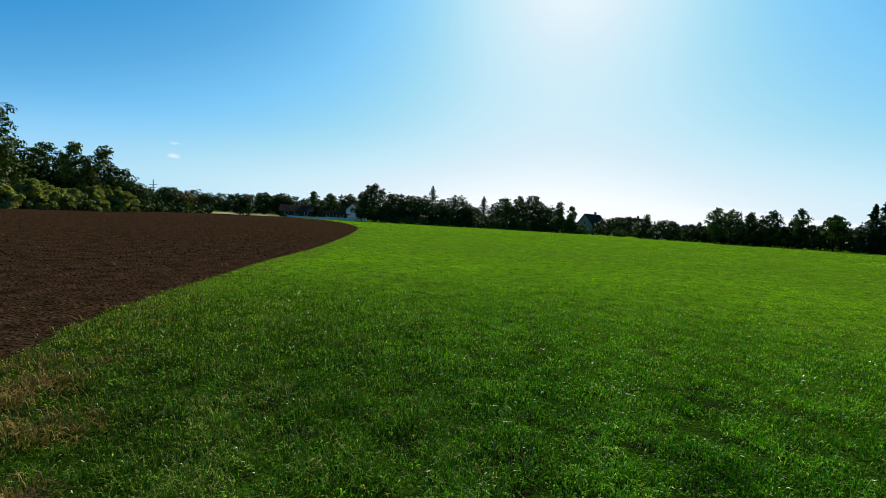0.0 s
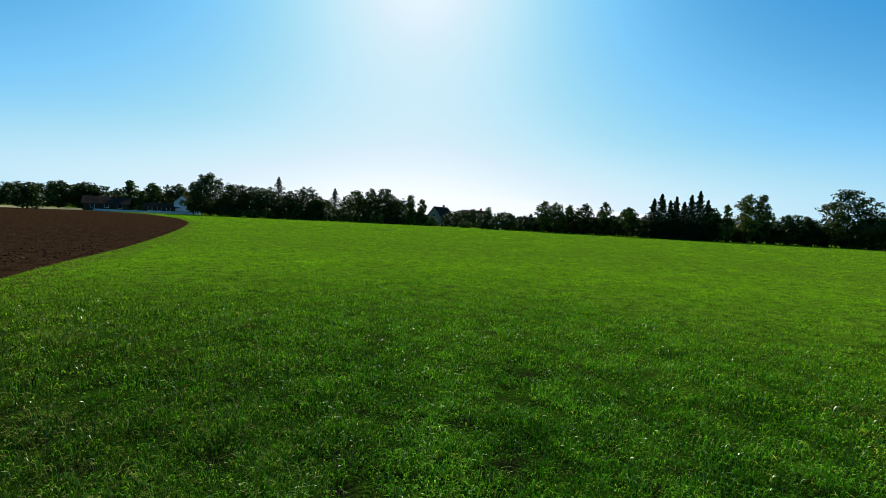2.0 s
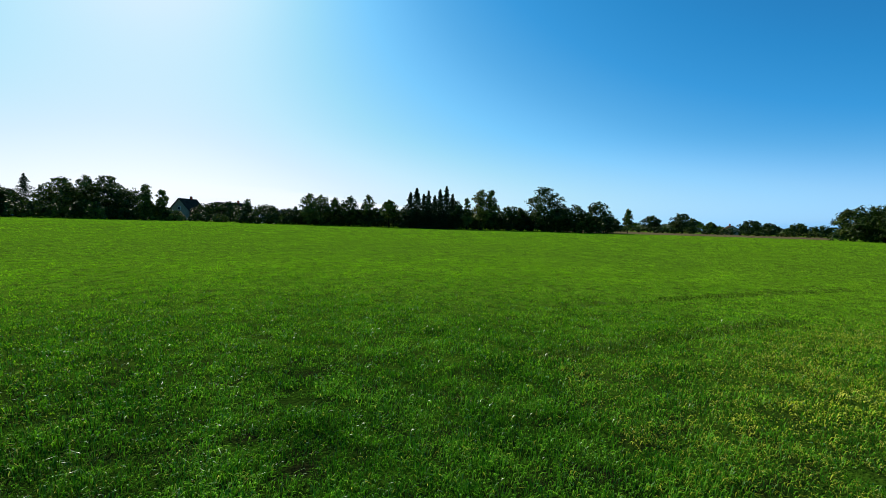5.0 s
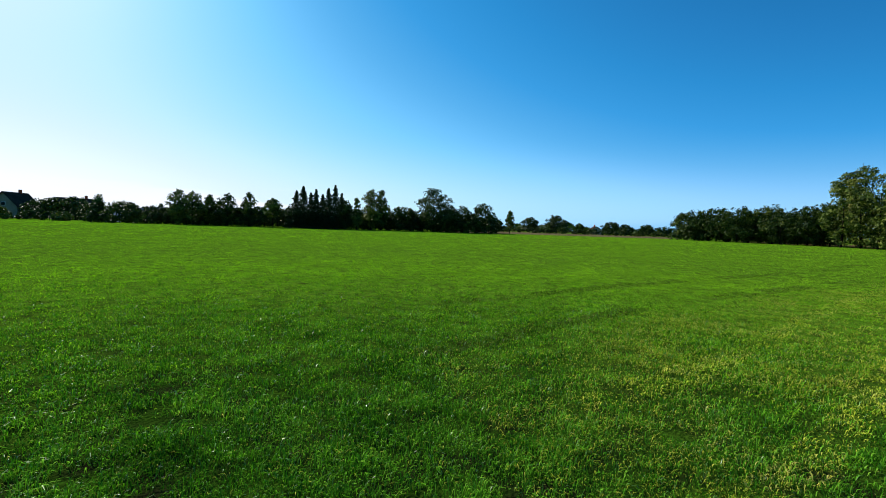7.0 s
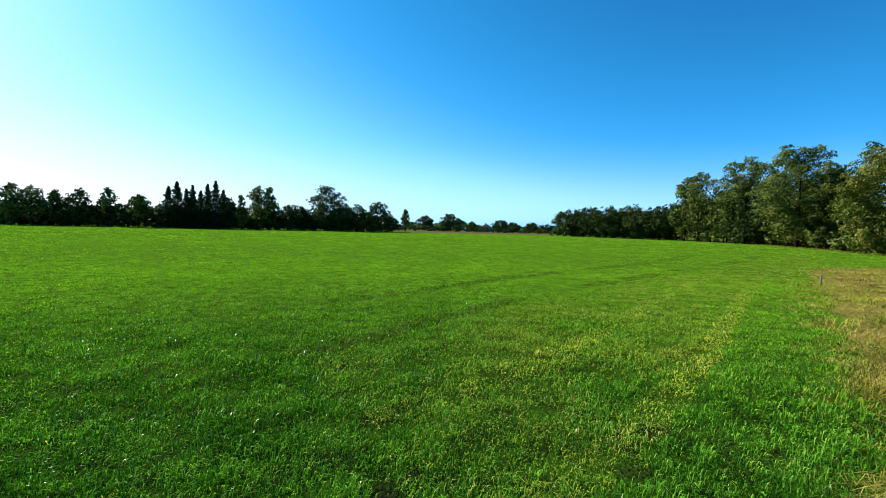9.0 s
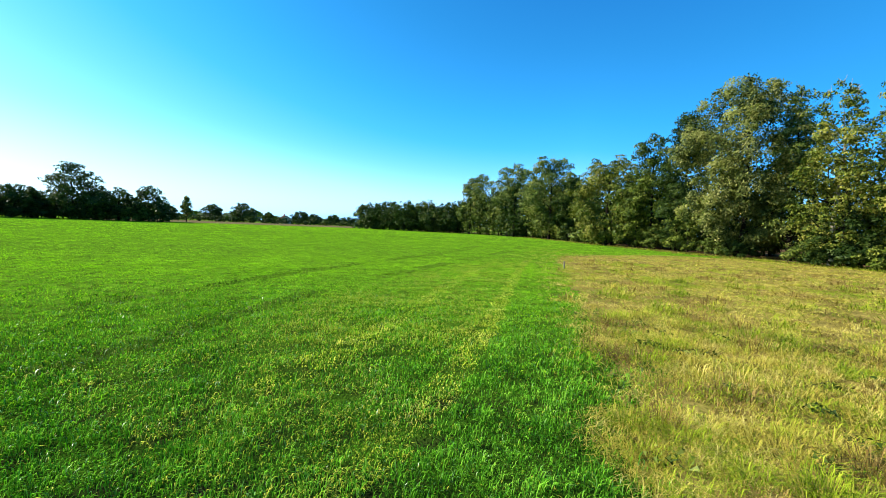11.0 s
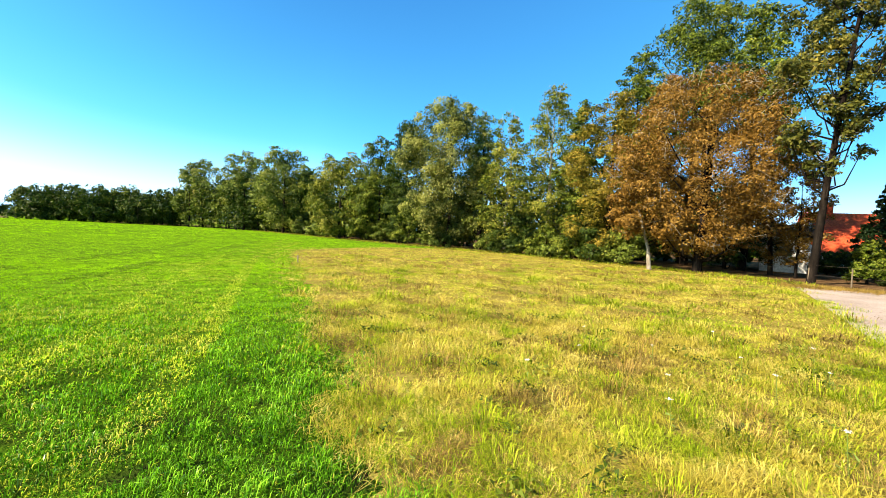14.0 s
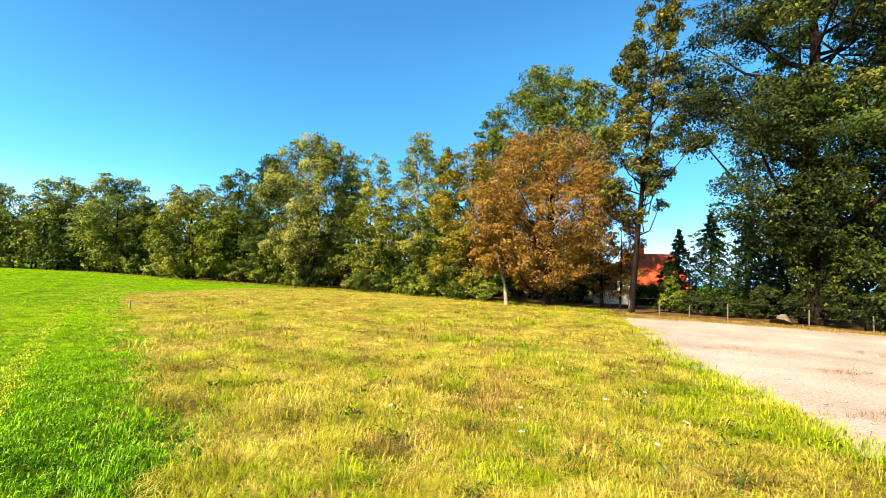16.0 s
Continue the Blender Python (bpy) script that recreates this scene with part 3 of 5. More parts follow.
LANES = [smooth_line([(5.0, 2.6), (10.1, 0.7), (12.1, -0.2), (15.8, -2.2), (23.3, -6.5), (29.8, -10.3), (42, -16.5)], 3), smooth_line([(5.4, 5.4), (12.0, 2.6), (18.0, -0.4), (27.0, -5.4), (40, -11.5)], 3)]

bm = bmesh.new()
reach = [0.0, 8, 20, 45, 90, 180, 400, 900, 2000, 4200]
rings = []
for k, rad in enumerate(reach[1:]):
    rings.append([bm.verts.new((rad * math.cos(a), rad * math.sin(a), 0)) for a in np.linspace(0, 2 * math.pi, 48, endpoint=False)])
bm.faces.new(rings[0])
for inner, outer in zip(rings, rings[1:]):
    for k in range(48):
        bm.faces.new((inner[k], outer[k], outer[(k + 1) % 48], inner[(k + 1) % 48]))
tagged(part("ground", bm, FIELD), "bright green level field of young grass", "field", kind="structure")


sheet("soil_field", SOIL_POLY, 0.005, SOIL, "bare dark brown harrowed soil beside the grass", "ploughed field")
wavering = []
for k, (x, y) in enumerate(smooth_line(MEADOW_SIDE, 5)):
    sway = 0.09 * min(math.hypot(x, y) / 5, 2.2)
    wavering.append((x + sway * (math.sin(k * 1.7) + 0.7 * math.sin(k * 0.63 + 1)), y + sway * (math.cos(k * 2.3) + 0.9 * math.sin(k * 0.41))))
sheet("meadow", wavering + MEADOW_POLY[len(MEADOW_SIDE):], 0.008, STRAW, "dry yellow mown meadow with tufts of grass", "meadow")
sheet("gravel_road", ROAD_POLY, 0.013, GRAVEL, "pale sunlit gravel track beside the meadow", "track")
sheet("wood_floor", [(-40, -14), (-27, -17.6), (-14, -22.9), (-6.4, -25.1), (-1.4, -26.1), (1.8, -25.9), (3.6, -25.4), (6, -27.2), (11, -29.2), (18, -30.7), (25, -31.8), (31.5, -30.6), (42, -31.6), (55, -32.4), (75, -35), (97, -37), (112, -35.4), (128, -25), (150, -10), (190, -40), (90, -80), (-40, -80)], 0.0055, LITTER, "brown leaf litter under the trees of the wood", "wood floor")
sheet("stubble_field", [at(-27.5, 150)[:2], at(-20.5, 160)[:2], at(-19, 240)[:2], at(-31, 240)[:2], at(-34, 190)[:2]], 0.02, STUBBLE, "pale stubble field behind the bare soil", "field")
sheet("fallow_field", [at(62, 121)[:2], at(72, 128)[:2], at(80, 138)[:2], at(89.5, 150)[:2], at(89, 230)[:2], at(62, 220)[:2]], 0.02, FALLOW, "brown fallow field beyond the green one", "field")

# a soil bank and strip of dry grass along the far side of the soil
def hummocks(name, line, wide, high, material, label, category, seed):
    r = np.random.default_rng(seed)
    verts, faces = [], []
    for k, p in enumerate(line):
        a, b = line[max(k - 1, 0)], line[min(k + 1, len(line) - 1)]
        d = Vector((b[0] - a[0], b[1] - a[1])).normalized()
        for j, s in enumerate((-1, -0.5, 0, 0.5, 1)):
            z = high * (1 - s * s) * r.uniform(0.6, 1.3) - 0.03
            verts.append((p[0] - d.y * s * wide, p[1] + d.x * s * wide, z))
        if k:
            for j in range(4):
                faces.append(((k - 1) * 5 + j, (k - 1) * 5 + j + 1, k * 5 + j + 1, k * 5 + j))
    return tagged(np_part(name, verts, np.array(faces)[:, ::-1], material), label, category, kind="structure")


hummocks("field_bank", smooth_line([(-66, 60), (-67, 70), (-77, 88), (-84, 110), (-89, 137)], 12), 1.6, 0.35, STRAW, "low dry grassy bank along the bare soil", "bank", 3)

# ---- grass ----
EYE = np.array([0.15, -0.15])


def scatter(r0, r1, per_m2, a0=-52, a1=202, soft=0.0):
    """Spots in a ring sector about the eye; soft: the share of the radius over which a ring thins out into the next."""
    inner, outer = r0 * (1 - soft), r1 * (1 + soft)
    n = int(math.radians(a1 - a0) / 2 * (outer * outer - inner * inner) * per_m2)
    rad = np.sqrt(rng.uniform(inner * inner, outer * outer, n))
    ang = np.radians(rng.uniform(a0, a1, n))
    if soft:
        held = np.clip((rad - inner) / (2 * soft * r0 + 1e-6), 0, 1) * np.clip((outer - rad) / (2 * soft * r1), 0, 1)
        keep = rng.random(n) < held
        rad, ang = rad[keep], ang[keep]
    return EYE + np.stack([rad * np.sin(ang), rad * np.cos(ang)], 1)


def tufted(points, many, spread_by):
    """Blades round each tuft's middle: their feet, and the way each one leans."""
    off = rng.normal(0, spread_by, (len(points) * many, 2))
    way = np.arctan2(off[:, 1], off[:, 0]) + rng.normal(0, 0.9, len(off))
    return np.repeat(points, many, axis=0) + off, way


def blade_mesh(name, p, a, h, wide, material, label, curl=0.5, fine=True, flat=0.0, lift=0.0):
    n = len(p)
    d, s = np.stack([np.cos(a), np.sin(a), 0 * a], 1), np.stack([-np.sin(a), np.cos(a), 0 * a], 1)
    lean = np.clip(rng.uniform(0.1, 1, n) * curl + flat, 0, 0.99)
    base = np.concatenate([p, np.broadcast_to(lift, n)[:, None] - 0.005], 1)
    h, wide = np.broadcast_to(h, n)[:, None], np.broadcast_to(wide, n)[:, None]
    up = np.array([0, 0, 1.0])
    rise = np.sqrt(np.clip(1 - lean ** 2, 0.05, 1))[:, None]
    tip = base + d * h * lean[:, None] + up * h * rise
    if fine:
        arch = rng.uniform(0.25, 0.6, n)[:, None]
        mid = base + d * h * lean[:, None] * 0.38 + up * h * (0.26 + 0.4 * rise)
        tip -= up * h * rise * arch * lean[:, None]
        verts = np.stack([base, mid - s * wide * 0.55, mid + s * wide * 0.55, tip], 1).reshape(-1, 3)
        faces = (np.arange(n)[:, None, None] * 4 + np.array([[0, 2, 1], [1, 2, 3]])[None]).reshape(-1, 3)
    else:
        verts = np.stack([base - s * wide / 2, base + s * wide / 2, tip], 1).reshape(-1, 3)
        faces = np.arange(3 * n).reshape(n, 3)
    return tagged(np_part(name, verts, faces, material), label, "grass", kind="stuff")


def zones(p):
    ragged = 0.13 * waves(p[:, 0], p[:, 1], 5, 1)
    far = np.clip(np.linalg.norm(p, axis=1) / 6, 0.6, 3)
    warped = p + (np.stack([waves(p[:, 0], p[:, 1], 2.6, 21), waves(p[:, 0], p[:, 1], 2.6, 22)], 1) * 0.30 + rng.normal(0, 0.24, p.shape)) * far[:, None]
    soil, meadow, road = inside(p + rng.normal(0, 0.05, p.shape), SOIL_POLY), inside(warped, MEADOW_POLY), inside(p + 0.5 * (warped - p), ROAD_POLY)
    track = ((near_line(p, TRACK_A) < 0.20 + 0.5 * ragged) | (near_line(p, TRACK_B) < 0.17 + 0.3 * ragged)) & ~meadow
    worn = inside(p, LANES[0] + TRACK_B[::-1]) & ~meadow
    near_soil = (near_line(p, EDGE) < 0.9 + 3 * ragged) & ~soil
    green = ~(soil | meadow | road)
    return green, track & green, meadow & ~road, near_soil & green, worn & green


HOLE = np.array([2.2, 3.45])
# inner and outer radius, tufts to the square metre, blades to a tuft, tuft size, height, blade width
for r0, r1, per, many, sd, tall, wide, fine in ((2.0, 4.2, 360, 13, 0.040, 0.054, 0.0050, True), (4.2, 9, 185, 11, 0.062, 0.054, 0.0082, True),
                                                (9, 20, 74, 8, 0.12, 0.042, 0.0185, False), (20, 50, 13, 7, 0.22, 0.036, 0.046, False), (50, 150, 1.25, 7, 0.45, 0.06, 0.15, False)):
    p, way = tufted(scatter(r0, r1, per, *((-52, 202) if r1 < 40 else (-14, 150) if r1 < 60 else (-14, 121)), 0.2), many, sd)
    n = len(p)
    each = lambda: rng.random(n // many).repeat(many)
    off = np.linalg.norm(p, axis=1)
    green, track, meadow, verge, worn = zones(p)
    bare = np.hypot((p[:, 0] - HOLE[0]) * 0.6 - (p[:, 1] - HOLE[1]) * 0.8, ((p[:, 0] - HOLE[0]) * 0.8 + (p[:, 1] - HOLE[1]) * 0.6) * 2.6) < 0.26
    even = np.clip(1.25 - off / 24, 0.25, 1)
    lush = 1 + even * (0.48 * waves(p[:, 0], p[:, 1], 5.5, 4) + 0.22 * waves(p[:, 0], p[:, 1], 0.9, 5) + 1.3 * (each() - 0.45))
    h = tall * np.clip(lush, 0.35, 2.1) * rng.uniform(0.6, 1.3, n)
    h = np.where(near_line(p, MEADOW_SIDE) < 0.9, h * 1.15, h)
    lane = np.minimum(near_line(p, LANES[0]), near_line(p, LANES[1])) < 0.15 + 0.009 * off
    sparse = (waves(p[:, 0], p[:, 1], 8.0, 14) + 1.2 * (each() - 0.5) < -0.88) & (r1 < 10)
    keep = green & ~bare & ~sparse
    patchy = np.clip(0.55 + 0.35 * waves(p[:, 0], p[:, 1], 1.9, 33), 0.1, 1)
    edge_fade = np.clip(near_line(p, LANES[0]) / (0.5 + 0.05 * off), 0, 1)
    bruised = worn & (rng.random(n) < 0.85 * patchy * edge_fade * np.clip(off / 8, 0.22, 1))
    dry = keep & ((track & (rng.random(n) < np.where(near_line(p, TRACK_B) < 0.3, 0.8, 0.4) * np.clip(off / 7, 0.1, 1))) | bruised | (verge & (rng.random(n) < np.where(p[:, 1] < 4.5, 0.75, 0.4))) | (rng.random(n) < 0.035))
    shiny = keep & ~dry & (rng.random(n) < 0.07) & (r1 < 10)
    lushk = keep & ~dry & ~shiny
    rut = dry & track & (off > 4.5)
    if rut.any():
        blade_mesh("worn_grass", p[rut], way[rut], h[rut] * 0.8, wide * rng.uniform(0.8, 1.3, rut.sum()), BLADE_WORN, "pale bruised grass in the wheel tracks", 0.5, fine, 0.4)
    dry &= ~rut
    old = dry & verge & (rng.random(n) < np.where(p[:, 1] < 4.5, 0.9, 0.6))
    dry &= ~old
    if r1 < 10:
        blade_mesh("glossy_grass", p[shiny], way[shiny], h[shiny] * 1.1, wide * rng.uniform(0.7, 1.2, shiny.sum()), BLADE_SHINY, "glossy pale-lit grass blades among the others", 0.5, fine, 0.3)
    if old.any():
        blade_mesh("dead_grass", p[old], way[old], h[old] * 1.3, wide * 0.8, BLADE_DEAD, "dead straw-brown grass beside the bare soil", 0.8, fine, 0.1)
    # with distance from the eye, blades swap to the sunlit-coloured copy
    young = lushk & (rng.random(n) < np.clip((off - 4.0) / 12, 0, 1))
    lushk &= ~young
    # blades along the lanes turn dark to paint the shadow in the ruts
    dark = (lushk | young) & lane & (waves(p[:, 0], p[:, 1], 1.1, 71) > -0.2) & (rng.random(n) < 0.5)
    lushk, young = lushk & ~dark, young & ~dark
    if dark.any():
        blade_mesh("rut_shadow_grass", p[dark], way[dark], h[dark] * 1.25, wide * rng.uniform(0.7, 1.2, dark.sum()), BLADE_COARSE_SHADOW, "dark-coloured blades painting a wheel rut's shadow", 0.55, fine, 0.25)
    if r1 < 30:
        coarse = lushk & (rng.random(n) < np.clip(1.2 - near_line(p, EDGE) / 4.6, 0, 0.9) * np.clip(2.2 - p[:, 1] / 6, 0, 1))
        lushk &= ~coarse
        blade_mesh("coarse_grass", p[coarse], way[coarse], h[coarse] * 1.7, wide * rng.uniform(0.5, 1.0, coarse.sum()), BLADE_COARSE_SHADOW, "coarse dark green grass near the bare soil", 0.8, fine, 0.15)
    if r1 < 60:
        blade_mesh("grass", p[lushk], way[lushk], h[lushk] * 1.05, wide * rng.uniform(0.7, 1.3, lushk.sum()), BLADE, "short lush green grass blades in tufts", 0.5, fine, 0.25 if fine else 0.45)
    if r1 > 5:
        blade_mesh("far_lit_grass", p[young], way[young], h[young], wide * rng.uniform(0.7, 1.3, young.sum()), BLADE_FAR_LIT, "distant grass blades in a sunlit-coloured copy", 0.22, fine, 0.72)
    blade_mesh("pale_grass", p[dry], way[dry], h[dry] * 0.9, wide * rng.uniform(0.7, 1.2, dry.sum()), BLADE_PALE, "pale yellowing grass along worn tracks", 0.4, fine, 0.52)

# the meadow: hummocky turf with matted grass lying on it in swirls
MEADOW_RIM = MEADOW_POLY + MEADOW_POLY[:1]


def hump(p):
    """The height of the meadow's turf."""
    x, y = p[:, 0], p[:, 1]
    z = 0.010 * np.clip(waves(x, y, 2.4, 41) + 0.35, 0, 1.6) + 0.034 * np.clip(waves(x, y, 11.0, 42) + 0.1, 0, 1.4)
    return z * np.clip(near_line(p, MEADOW_RIM) / 0.9, 0, 1)


def turf(name, step, x0, x1, y0, y1, label):
    nx, ny = int((x1 - x0) / step) + 1, int((y1 - y0) / step) + 1
    gx, gy = np.meshgrid(x0 + step * np.arange(nx), y0 + step * np.arange(ny), indexing="ij")
    p = np.stack([gx.ravel(), gy.ravel()], 1)
    good = inside(p, MEADOW_POLY).reshape(nx, ny)
    i, j = np.nonzero(good[:-1, :-1] & good[1:, :-1] & good[1:, 1:] & good[:-1, 1:])
    faces = np.stack([i * ny + j, (i + 1) * ny + j, (i + 1) * ny + j + 1, i * ny + j + 1], 1)
    used, index = np.unique(faces, return_inverse=True)
    tagged(np_part(name, np.concatenate([p, hump(p)[:, None]], 1)[used], index.reshape(-1, 4), STRAW), label, "meadow", kind="structure")


turf("meadow_turf", 0.13, -2.5, 13.0, -14.0, -1.6, "hummocky thatch of the mown meadow")
turf("meadow_turf", 0.35, 13.0, 31.0, -30.0, -6.0, "hummocky thatch at the meadow's far corner")
turf("meadow_turf", 0.35, 0.0, 13.0, -29.0, -14.0, "hummocky thatch towards the wood")
for r0, r1, per, many, sd, tall, wide, fine in ((2.0, 4.2, 190, 38, 0.075, 0.140, 0.0044, True), (4.2, 9, 105, 25, 0.11, 0.140, 0.0070, True), (9, 20, 44, 16, 0.16, 0.110, 0.016, False), (20, 45, 10, 12, 0.24, 0.11, 0.036, False)):
    p, way = tufted(scatter(r0, r1, per, 84, 204, 0.15), many, sd)
    meadow = zones(p)[2]
    n = len(p)
    each = lambda: rng.random(n // many).repeat(many)
    z = np.where(meadow, hump(p), 0)
    # each tuft is pushed over its own way, in broad swirls
    way = 0.3 * way + 1.6 * waves(p[:, 0], p[:, 1], 4.5, 51) + 5.0 * (each() - 0.5) + rng.normal(0, 0.8, n)
    rank = each() ** 4
    meadow &= ~((waves(p[:, 0], p[:, 1], 8.5, 61) + 0.9 * (each() - 0.5) < -0.8) & (r1 < 25))
    h = tall * np.clip(0.75 + 0.25 * waves(p[:, 0], p[:, 1], 5.4, 8) + 0.8 * rank, 0.35, 2.0) * rng.uniform(0.5, 1.3, n)
    fresh = meadow & ((rank > 0.62) | (waves(p[:, 0], p[:, 1], 1.6, 12) > 0.75) | (rng.random(n) < 0.15))
    fresh &= ~(waves(p[:, 0], p[:, 1], 0.8, 19) < -0.6)
    dead = meadow & ~fresh & ((waves(p[:, 0], p[:, 1], 2.6, 31) + 1.0 * (each() - 0.5) > 0.62) | (each() < 0.09))
    dry = meadow & ~fresh & ~dead
    for name, pick, long, width, material, label, curl, flat in (("dead_meadow_grass", dead, 1.1, 0.9, BLADE_DEAD, "red-brown dead tufts in the mown meadow", 0.3, 0.7),
                                                                 ("meadow_grass", dry, 1.2, 0.95, BLADE_DRY, "dry yellow meadow grass lying in swirls", 0.16, 0.83),
                                                                 ("rank_grass", fresh, 1.0, 0.95, BLADE_RANK, "fresh green tufts among the dry meadow grass", 0.3, 0.70)):
        blade_mesh(name, p[pick], way[pick], h[pick] * long, width * wide * rng.uniform(0.6, 1.3, pick.sum()), material, label, curl, fine, flat, z[pick])

# long arching tussocks with dark hearts
for r0, r1, per, many, sd, tall, wide in ((2.4, 5.0, 2.6, 170, 0.085, 0.24, 0.0045), (5.0, 10.0, 1.7, 120, 0.12, 0.25, 0.007), (10.0, 26.0, 0.8, 60, 0.16, 0.27, 0.014)):
    mids = scatter(r0, r1, per, 92, 204)
    kind = rng.random(len(mids)).repeat(many)
    p, way = tufted(mids, many, sd)
    inner = zones(p)[2]
    h = tall * rng.uniform(0.5, 1.2, len(p)) * (0.6 + 0.6 * rng.random(len(mids)).repeat(many))
    z = np.where(inner, hump(p), 0)
    for lo, hi, material, label in ((0, 0.5, BLADE_RANK, "long arching green meadow tussocks"), (0.5, 0.7, BLADE_DRY, "long arching straw-coloured tussocks"), (0.7, 1.01, BLADE_DEAD, "dead red-brown tussocks in the meadow")):
        pick = inner & (kind >= lo) & (kind < hi)
        blade_mesh("tussock_grass", p[pick], way[pick], h[pick], wide * rng.uniform(0.7, 1.2, pick.sum()), material, label, 0.6, True, 0.38, z[pick])

# broad-leaved weeds in the meadow
spots = scatter(2.6, 9.0, 1.5, 96, 204)
p = np.repeat(spots, 34, axis=0) + rng.normal(0, 0.085, (34 * len(spots), 2))
p = p[zones(p)[2]]
c = np.concatenate([p, hump(p)[:, None] + rng.uniform(0.03, 0.11, (len(p), 1))], 1)
tagged(np_part("meadow_weeds", *leaf_cards(c, 0.055, rng, 0, 0.55, 0.7), LEAF_GREEN), "dark broad-leaved weeds low in the meadow", "weeds", kind="stuff")

# green tufts along the edge of the gravel
spots = np.array([ROAD_SIDE[int(k)] for k in rng.integers(6, len(ROAD_SIDE) - 4, 420)]) + rng.normal(0, 0.22, (420, 2))
p, way = tufted(spots, 22, 0.08)
edging = 0.15 * rng.uniform(0.4, 1.3, len(p)) * (0.4 + rng.random(420).repeat(22))
blade_mesh("edge_grass", p, way, edging, 0.009, BLADE_RANK, "rank green tufts along the gravel's edge", 0.7, True, 0.2)

# weeds and rank grass along the foot of the wood
FRINGE = smooth_line([(97, -36.8), (75, -34.9), (55, -32.3), (42, -31.4), (31.5, -30.5), (25, -31.2), (18, -30.2), (11, -28.8), (6, -26.9), (3.6, -25.6)], 14)
spots = np.array([FRINGE[int(k)] for k in rng.integers(0, len(FRINGE), 2600)]) + rng.normal(0, 0.55, (2600, 2))
kind = rng.random(2600).repeat(9)
p, way = tufted(spots, 9, 0.16)
h = 0.15 * rng.uniform(0.3, 1.5, len(p)) * (0.5 + rng.random(2600).repeat(9))
for lo, hi, material, label in ((0, 0.45, BLADE_RANK, "rank green weeds along the foot of the wood"), (0.45, 0.75, BLADE_DEAD, "brown dead weeds along the foot of the wood"), (0.75, 1.01, LEAF_GREEN, "leafy low weeds along the foot of the wood")):
    pick = (kind >= lo) & (kind < hi)
    blade_mesh("weeds", p[pick], way[pick], h[pick], 0.05, material, label, 0.5, False, 0.45)

# the grass underfoot and behind
for r0, r1, per, many, tall, wide, a0, a1 in ((0.0, 2.0, 260, 9, 0.06, 0.006, -180, 180), (2.0, 9.0, 40, 8, 0.075, 0.02, 202, 308)):
    p, way = tufted(scatter(r0, r1, per, a0, a1), many, 0.045)
    green, track, meadow, verge, worn = zones(p)
    h = tall * rng.uniform(0.5, 1.4, len(p))
    blade_mesh("grass", p[green], way[green], h[green], wide * rng.uniform(0.7, 1.3, green.sum()), BLADE, "short lush green grass blades underfoot", 0.65, r0 == 0, 0.05)
    if meadow.any():
        blade_mesh("meadow_grass", p[meadow], way[meadow], 1.5 * h[meadow], 0.8 * wide, BLADE_DRY, "dry yellow meadow grass underfoot", 0.4, r0 == 0, 0.6)

# dry verge along the far side of the track, and weeds on it
FAR_SIDE = smooth_line([(3.4, -24.6), (1.8, -25.2), (-1.4, -25.6), (-6.4, -24.7), (-14, -22.5)], 6)
spots = np.array([FAR_SIDE[int(k)] for k in rng.integers(0, len(FAR_SIDE), 1500)]) + rng.normal(0, 0.55, (1500, 2)) + rng.normal(0, 0.3, (1500, 2))
p, way = tufted(spots, 12, 0.1)
blade_mesh("verge_grass", p, way, 0.11 * rng.uniform(0.4, 1.4, len(p)), 0.02, BLADE_DEAD, "dry brown grass along the far side of the track", 0.7, False, 0.2)
spots = np.concatenate([rng.normal(0, 0.3, (14, 2)) + c for c in ((-1.9, -8.6), (-2.6, -12.5), (-4.2, -16.0), (-1.0, -14.5))])
p, way = tufted(spots, 14, 0.05)
blade_mesh("weeds", p, way, 0.13 * rng.uniform(0.4, 1.4, len(p)), 0.008, BLADE_DEAD, "sparse dry weeds growing on the gravel", 0.8, False, 0.2)

# dead tangled straw at the corner of the soil and the grass
spots = np.concatenate([rng.normal(0, (0.16, 0.13), (26, 2)) + mid for mid in ((-3.7, 3.1), (-3.1, 2.5), (-2.6, 2.9), (-3.3, 3.7), (-2.2, 2.1))])
p, way = tufted(spots, 26, 0.06)
blade_mesh("dead_grass", p, way, 0.13 * rng.uniform(0.4, 1.5, len(p)), 0.006, BLADE_DEAD, "tangled dead straw beside the bare soil", 0.8, True, 0.2)

# broad little leaves of clover among the grass
p, way = tufted(scatter(2.0, 7, 16), 5, 0.05)
green, track, meadow, verge, worn = zones(p)
p = p[green & ~track]
c = np.concatenate([p, rng.uniform(0.025, 0.07, (len(p), 1))], 1)
tagged(np_part("clover", *leaf_cards(c, 0.018, rng, 0, 0.8, 1.0), BLADE), "small round clover leaves among the grass", "clover", kind="stuff")

# clods on the soil
n = 15000
rad, ang = 4.5 * (8.5 ** rng.random(n)), np.radians(rng.uniform(-75, -8, n))
p = EYE + np.stack([rad * np.sin(ang), rad * np.cos(ang)], 1)
p = p[inside(p, SOIL_POLY)]
s = (0.006 + 0.017 * rng.random(len(p)) ** 3) * np.clip(np.linalg.norm(p, axis=1) / 9, 1, 2)
octa = np.array([(1, 0, 0), (0, 1, 0), (-1, 0, 0), (0, -1, 0), (0, 0, 0.8), (0, 0, -0.6)])
v = octa[None] * s[:, None, None] * rng.uniform(0.6, 1.4, (len(p), 6, 3)) + np.concatenate([p, s[:, None] * 0.4], 1)[:, None]
